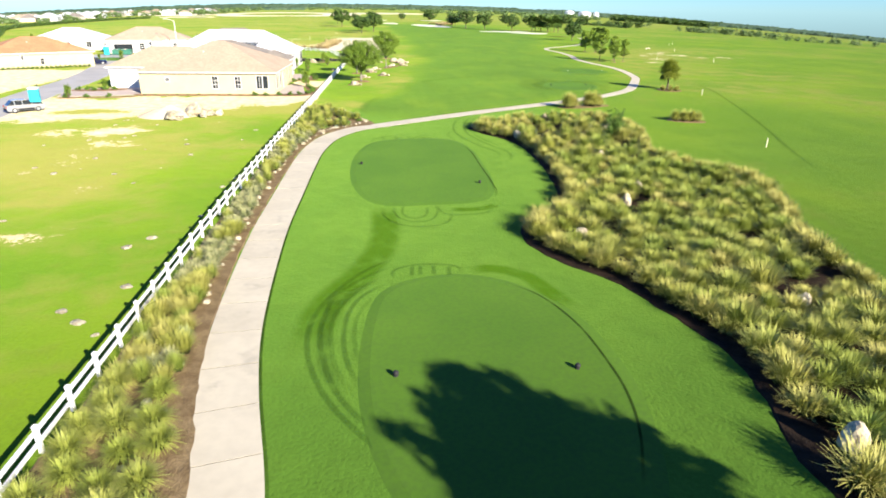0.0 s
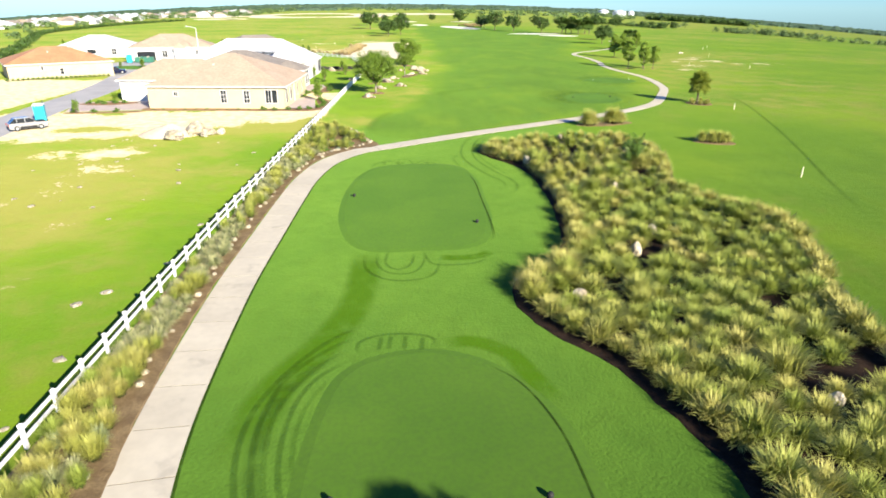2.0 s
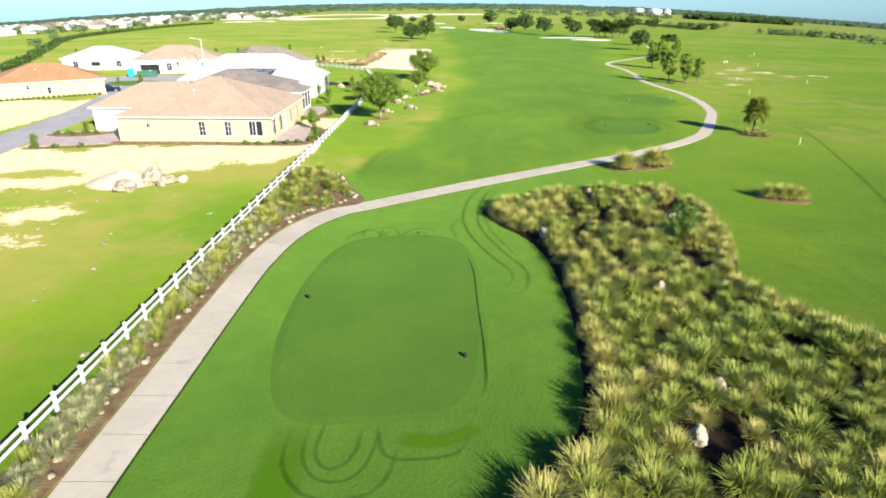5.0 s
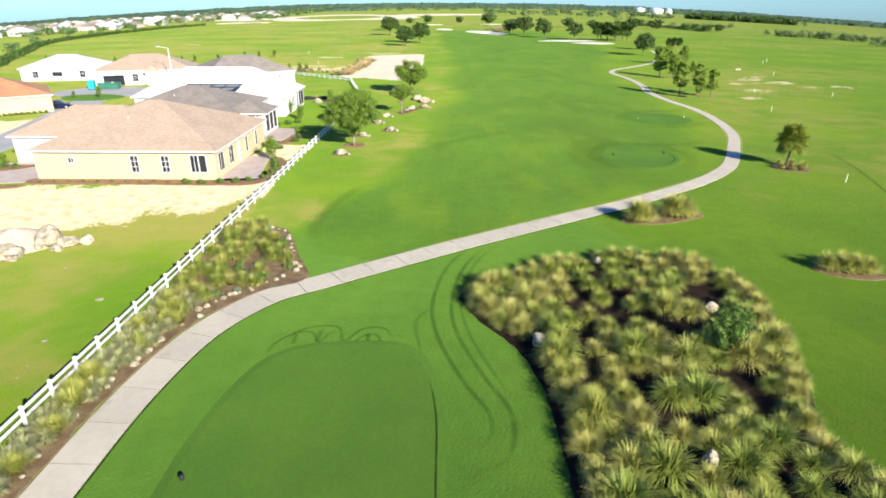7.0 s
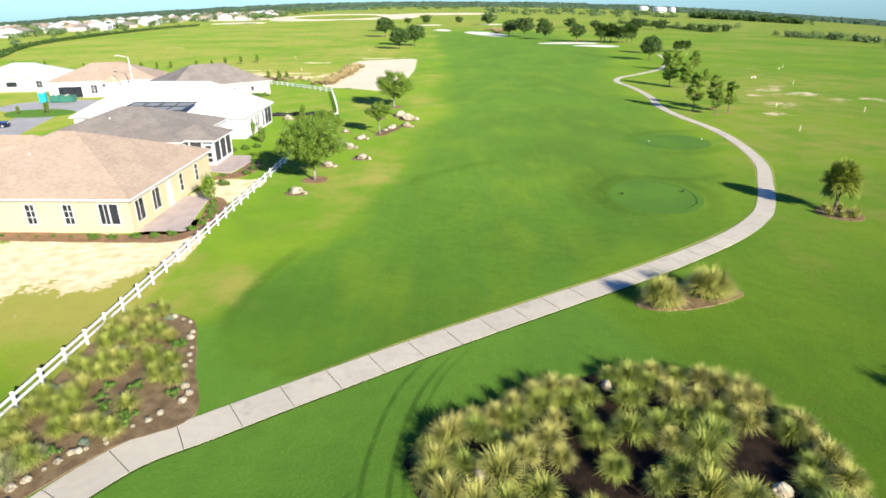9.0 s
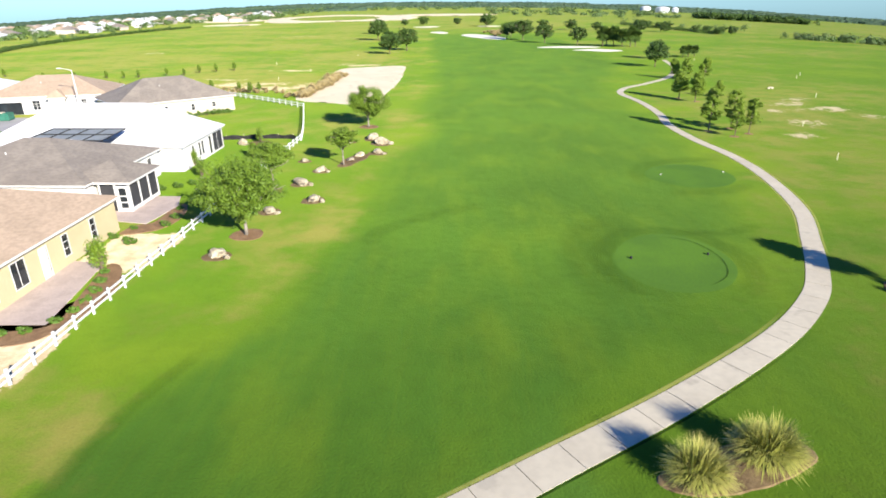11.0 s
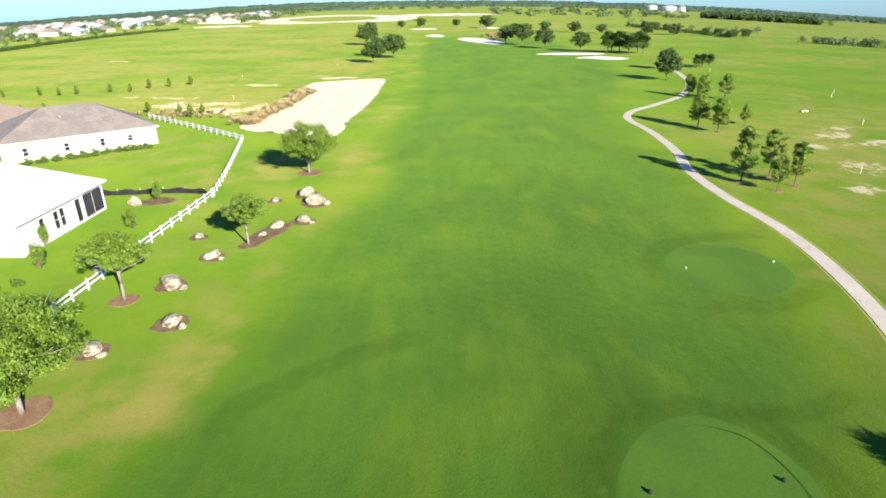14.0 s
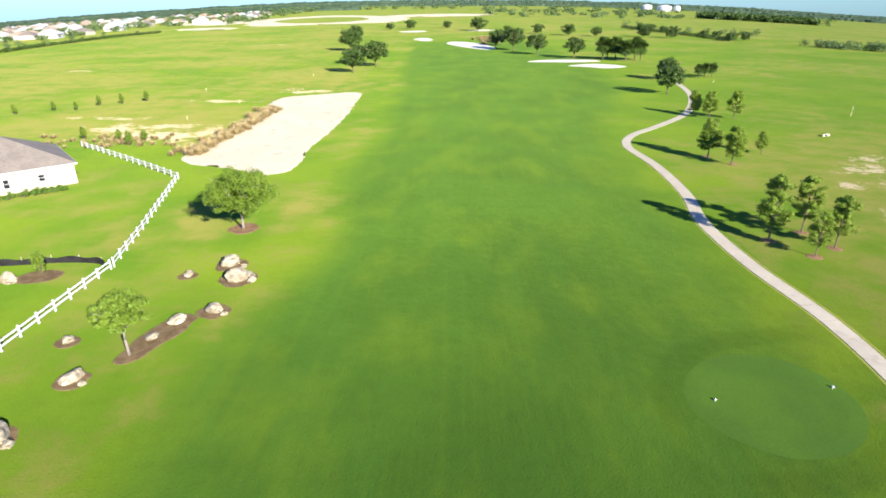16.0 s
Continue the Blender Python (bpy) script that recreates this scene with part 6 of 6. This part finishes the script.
# ---------------------------------------------------------------- street things
def car(name, label, paint, at, pickup=False):
    """A parked car in half-profile sections: body, glass house, wheels, lights."""
    top = thing(name, label, "car", at=at)
    L, W = 4.6, 1.82

    def hull(profile, w0, w1, mat, nm, lab=""):
        bm = bmesh.new()
        n = len(profile)
        l, rr = ([bm.verts.new((x, s * (w0 if z < 1.0 else w1) / 2, z)) for x, z in profile] for s in (1, -1))
        bm.faces.new(l)
        bm.faces.new(rr[::-1])
        for i in range(n):
            bm.faces.new((l[i], rr[i], rr[(i + 1) % n], l[(i + 1) % n]))
        bmesh.ops.triangulate(bm, faces=[f for f in bm.faces if len(f.verts) > 4])
        return part(nm, bm, mat, top, lab)
    body = [(-2.3, 0.35), (-2.32, 0.75), (-2.2, 0.95), (-1.0, 1.02), (1.9, 1.05), (2.25, 1.0), (2.3, 0.6), (2.25, 0.32), (1.8, 0.25), (-1.9, 0.25)]
    hull(body, W, W, paint, "body")
    if pickup:
        cabin = [(-1.05, 1.0), (-0.45, 1.62), (0.7, 1.66), (0.95, 1.04)]
    else:
        cabin = [(-1.15, 1.0), (-0.35, 1.58), (1.5, 1.62), (2.1, 1.04)]
    hull(cabin, W - 0.08, W - 0.36, GLASSDARK, "cabin_glass", "dark tinted windows")
    roof = [(cabin[1][0] + 0.02, 1.6), (cabin[1][0] + 0.2, 1.68), (cabin[2][0] - 0.2, 1.7), (cabin[2][0] + 0.02, 1.63)]
    hull(roof, W - 0.3, W - 0.38, paint, "roof")
    for x in (0.3, cabin[2][0] - 0.25):
        for s in (1, -1):
            part("pillar", tube(bmesh.new(), (x, s * 0.9, 1.0), (x, s * 0.76, 1.64), 0.05, 0.05, 5), paint, top)
    for x in (-1.42, 1.4):
        for s in (1, -1):
            ty = part("wheel", tube(bmesh.new(), (x, s * 0.62, 0.34), (x, s * 0.93, 0.34), 0.34, 0.34, 18), BLACK, top, "black tyre")
            part("rim", tube(bmesh.new(), (x, s * 0.925, 0.34), (x, s * 0.945, 0.34), 0.21, 0.2, 12), STEEL, ty)
    for s in (1, -1):
        part("headlight", box(-2.34, -2.2, s * 0.6 - 0.18, s * 0.6 + 0.18, 0.72, 0.88, 0.02), TRIM, top)
        part("tail_light", box(2.2, 2.33, s * 0.75 - 0.1, s * 0.75 + 0.1, 0.7, 0.98, 0.02), LAMPRED, top)
        part("mirror", box(-0.85, -0.7, s * 0.98 - 0.1, s * 0.98 + 0.1, 1.02, 1.18, 0.03), paint, top)
    if not pickup:
        part("hood", box(-2.15, -1.05, -0.78, 0.78, 0.985, 1.045, 0.02), BLACK, top, "dark hood")
        for s in (1, -1):
            part("cladding", box(-1.0, 1.0, s * 0.93 - 0.025, s * 0.93 + 0.025, 0.27, 0.58, 0.01), BLACK, top, "dark lower side trim")
    part("bumper", box(-2.38, -2.25, -0.85, 0.85, 0.32, 0.58, 0.04), BLACK, top)
    part("bumper", box(2.24, 2.36, -0.85, 0.85, 0.32, 0.58, 0.04), BLACK, top)
    return top


car("car", "silver estate car with dark hood and side trim beside the street", SILVERCAR, pose(-50.8, 89.6, 0.03, 0, 0, 222))
car("car", "dark blue pickup parked in a driveway", BLUECAR, pose(-71.4, 160.0, 0.03, 0, 0, 205), True)


def toilet_cabin(x, y, turn):
    top = thing("portable_toilet", "turquoise plastic portable toilet on the building site", "portable toilet", at=pose(x, y, 0.02, 0, 0, turn) @ Matrix.Diagonal((1.2, 1.2, 1.12, 1)), group="portable toilets")
    part("cabin", box(-0.55, 0.55, -0.55, 0.55, 0.1, 2.05, 0.05), TURQUOISE, top)
    part("door", box(-0.42, 0.42, -0.59, -0.552, 0.2, 1.95, 0.015), TURQUOISE, top)
    part("base", box(-0.6, 0.6, -0.6, 0.6, 0, 0.1), BLACK, top)
    part("roof", box(-0.6, 0.6, -0.6, 0.6, 2.05, 2.3, 0.1), WHITEROOF, top, "pale domed roof")
    part("vent_pipe", tube(bmesh.new(), (0.4, 0.4, 2.2), (0.4, 0.4, 2.6), 0.06, 0.06), BLACK, top)


toilet_cabin(-52.4, 95.6, 20)
toilet_cabin(-80.7, 188.8, 10)


def skip():
    top = thing("skip", "green steel rubbish skip heaped with waste", "skip", at=pose(-77.0, 190.2, 0.03, 0, 0, 8))
    bm = bmesh.new()
    for a, b, c, d in ((-2.4, 2.4, -1.05, -0.95), (-2.4, 2.4, 0.95, 1.05), (-2.5, -2.4, -1.05, 1.05), (2.4, 2.5, -1.05, 1.05)):
        add_box(bm, a, b, c, d, 0.15, 1.5)
    add_box(bm, -2.4, 2.4, -0.95, 0.95, 0.15, 0.25)
    part("bin", bm, GREENSTEEL, top)
    for y in (-0.7, 0.7):
        part("skid", box(-2.3, 2.3, y - 0.08, y + 0.08, -0.02, 0.15), GREENSTEEL, top)
    for x in (-1.8, -0.6, 0.6, 1.8):
        part("rib", box(x - 0.06, x + 0.06, -1.13, -1.052, 0.15, 1.5), GREENSTEEL, top)
    for i in range(7):
        part("rubbish", box(-2 + i * 0.55, -1.5 + i * 0.55, -0.7, 0.7, 0.3, 1.3 + 0.4 * RNG.random(), 0.05), BEIGEWALL if i % 2 else GREENSTEEL, top)


skip()


def street_lamp(x, y, turn):
    top = thing("street_lamp", "pale tall street lamp with a single arm", "street lamp", at=pose(x, y, 0, 0, 0, turn))
    part("pole", tube(bmesh.new(), (0, 0, 0), (0, 0, 9.6), 0.13, 0.09, 10), TRIM, top)
    part("arm", tube(bmesh.new(), (0, 0, 9.5), (-2.2, 0, 9.9), 0.06, 0.05, 8), TRIM, top)
    part("lamp_head", box(-3.0, -2.1, -0.17, 0.17, 9.8, 9.98, 0.05), TRIM, top)


street_lamp(-62.6, 195.0, 0)


def silt_fence():
    line = spline([(-26.5, 172.2), (-21.6, 172.7), (-16.8, 173.5), (-12.9, 173.4), (-10.8, 172.3)], 0.6)
    verts, faces = [], []
    for i, p in enumerate(line):
        sag = 0.72 + 0.12 * math.sin(i * 1.1)
        verts += [(p.x, p.y, -0.05), (p.x, p.y, sag), (p.x, p.y + 0.02, sag), (p.x, p.y + 0.02, -0.05)]
    for i in range(len(line) - 1):
        a, b = 4 * i, 4 * i + 4
        faces += [(a, b, b + 1, a + 1), (a + 1, b + 1, b + 2, a + 2), (a + 2, b + 2, b + 3, a + 3)]
    top = thing("silt_fence", "sagging black cloth silt fence across the back lawn", "fence")
    part("cloth", mesh_of("cloth", verts, faces, BLACKCLOTH), None, top)
    for p in line[::5]:
        part("stake", box(p.x - 0.03, p.x + 0.03, p.y + 0.03, p.y + 0.09, -0.1, 0.95), BEIGEWALL, top)


silt_fence()

# ---------------------------------------------------------------- distance
def far_house(seed, wall_mat, roof_mat):
    top = thing("far_house", "small pale house in the distant settlement", "house")
    part("wall", box(-8, 8, -6, 6, 0, 3.4), wall_mat, top)
    hip_roof(top, -8, 8, -6, 6, 3.4, 6.6, roof_mat, 0.6)
    for x in (-5, -1.5, 4.5):
        w = part("window", box(x - 0.9, x + 0.9, -6.05, -6.003, 0.9, 2.5), TRIM, top)
        part("pane", box(x - 0.75, x + 0.75, -6.09, -6.053, 1.05, 2.35), GLASSDARK, w)
    return top


FARS = [far_house(1, WHITEWALL, WHITEROOF), far_house(2, BEIGEWALL, GREYROOF), far_house(3, WHITEWALL, TANROOF)]
r3 = random.Random(9)
first = [True, True, True]
count = 0
while count < 270:
    y = 500 + 1000 * r3.random() ** 0.7
    x = -r3.uniform(0.2, 0.95) * y - 70
    if x > -330 and y < 860:
        continue
    k = r3.randrange(3)
    s = r3.uniform(0.9, 1.2)
    m = pose(x, y, ground_z(x, y), 0, 0, r3.choice((0, 90, 20, 110)) + r3.uniform(-8, 8)) @ Matrix.Diagonal((s, s, s, 1))
    if first[k]:
        LATER.append((FARS[k], m))
        first[k] = False
    else:
        copy_thing(FARS[k], m)
    count += 1
for ob in list(bpy.data.objects):
    if ob.name.startswith("far_house"):
        tagged(ob, group="distant settlement")


def woods(name, spots, label, leaf=0.95, per=96, mat=None):
    """Far trees as one mass of leafy clumps with uneven tops."""
    rr = random.Random(len(spots))
    verts, faces = [], []
    for x, y, h, w in spots:
        g = ground_z(x, y)
        for _ in range(4):
            c = Vector((x + rr.gauss(0, w * 0.25), y + rr.gauss(0, w * 0.25), g + h * rr.uniform(0.3, 0.7)))
            leaf_cloud(rr, c, (w * 0.4, w * 0.4, h * 0.32), per // 4, leaf * w / 9, verts, faces)
        leaf_cloud(rr, Vector((x, y, g + h * 0.15)), (w * 0.5, w * 0.5, h * 0.2), per // 5, leaf * w / 9, verts, faces)
    return thing(name, label, "trees", kind="stuff", data=mesh_of(name, verts, faces, mat or WOODLEAF))


r4 = random.Random(12)
hedge = [(p.x + r4.gauss(0, 0.4), p.y + r4.gauss(0, 0.4), r4.uniform(2.2, 2.8), 3.2) for p in spline([(-112, 165), (-125, 200), (-146, 245), (-180, 310), (-236, 432), (-256, 600), (-245, 690)], 1.3)]
woods("hedge", hedge, "long clipped dark hedge along the field's far side", 1.0, 60, DARKLEAF)
woods("hedge", [(p.x + r4.gauss(0, 1.5), p.y, r4.uniform(2.8, 3.6), 5) for p in spline([(193, 735), (206, 640), (219, 548)], 1.5)], "dark hedge across the far right field", 0.7, 60, DARKLEAF)
behind = [(p.x - r4.uniform(6, 22), p.y + r4.uniform(0, 14), r4.uniform(3, 5.5), r4.uniform(4, 7)) for p in spline([(-186, 310), (-240, 432), (-262, 600), (-250, 690)], 15) if r4.random() < 0.6]
woods("garden_trees", behind, "rounded trees behind the long hedge")
town = []
while len(town) < 900:
    y = 480 + 1200 * r4.random() ** 0.7
    x = -r4.uniform(0.16, 1.05) * y - 80
    if not (x > -320 and y < 860):
        town.append((x, y, r4.uniform(4, 8.5), r4.uniform(8, 13)))
woods("town_trees", town, "scattered trees among the distant houses")
mid = []
for _ in range(260):
    y = r4.uniform(1000, 2400)
    x = r4.uniform(-0.42, 0.35) * y
    if not (-300 < x < 70 and y < 1760):
        mid.append((x, y, r4.uniform(5, 9), r4.uniform(12, 20)))
woods("far_trees", mid, "scattered trees on the plain beyond the course")
right = [(254 + 50 * k / 40 + r4.gauss(0, 4), 514 - 50 * k / 40 + r4.gauss(0, 5), r4.uniform(3.5, 6.5), r4.uniform(4, 7)) for k in range(40)]
right += [(x, 414 - 0.4 * (x - 262) + r4.gauss(0, 4), r4.uniform(2.5, 4.5), 5) for x in np.arange(266, 330, 4.5)]
woods("field_trees", right, "loose line of trees across the right-hand fields", 0.9, 110)
block = [(455 + 140 * u + r4.gauss(0, 5), 1180 - 85 * u + r4.uniform(0, 60), r4.uniform(10, 13), 13) for u in np.linspace(0, 1, 240)]
woods("wood_block", block, "dense dark block of planted woodland on the plain", 0.9, 130, DARKLEAF)


def wood_ridge(radius, start, end, low, high, depth, seed):
    """A long belt of far woodland, as one bumpy mass with an uneven top."""
    rr = random.Random(seed)
    verts, faces = [], []
    step = 9.0 / radius
    angles = np.arange(start, end, step)
    for a in angles:
        grove = 0.5 + 0.5 * noise.noise(Vector((a * radius * 0.006, seed, 0)))
        h = low + (high - low) * grove + rr.uniform(-1.0, 1.4)
        for r_off, hz in ((0, -1.0), (1.5, 0.62), (0.28 * depth, 0.95), (0.7 * depth, 1.0), (depth, -1.0)):
            r0 = radius + r_off + rr.uniform(-4, 4)
            x, y = r0 * math.sin(a), r0 * math.cos(a)
            verts.append((x, y, ground_z(x, y) + (hz * h * rr.uniform(0.9, 1.1) if hz > 0 else -1.0)))
    for i in range(len(angles) - 1):
        for k in range(4):
            p, q = 5 * i + k, 5 * (i + 1) + k
            faces.append((p, q, q + 1, p + 1))
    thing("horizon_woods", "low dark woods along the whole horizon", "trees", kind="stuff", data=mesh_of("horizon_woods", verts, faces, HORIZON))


# base colour turned towards blue to carry the haze over the far woods
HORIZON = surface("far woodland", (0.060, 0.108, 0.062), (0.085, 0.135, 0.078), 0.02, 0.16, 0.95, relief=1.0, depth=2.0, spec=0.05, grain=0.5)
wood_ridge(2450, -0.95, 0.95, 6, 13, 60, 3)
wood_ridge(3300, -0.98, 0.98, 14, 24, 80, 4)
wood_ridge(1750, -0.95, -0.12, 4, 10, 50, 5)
far_rows = [(x, y, r4.uniform(5, 7.5), r4.uniform(6, 8)) for x, y in ((204, 768), (212, 752), (219, 742), (232, 668), (243, 655), (252, 642), (258, 640), (262, 622), (268, 618))]
woods("field_trees", far_rows, "rounded trees behind the far hedge", 0.7, 130)


def tank(x, y, rad, h):
    top = thing("storage_tank", "huge white storage building on the horizon", "tank", at=pose(x, y, ground_z(x, y) - 2), group="storage tanks")
    part("shell", tube(bmesh.new(), (0, 0, 0), (0, 0, h), rad, rad, 32), WHITEROOF, top)
    part("dome", tube(bmesh.new(), (0, 0, h), (0, 0, h * 1.25), rad, rad * 0.3, 32), WHITEROOF, top)


for x, y, rad in ((588, 1975, 15), (634, 1960, 20), (668, 1950, 9)):
    tank(x, y, rad, 15)

for ob, m in LATER:
    ob.matrix_basis = m
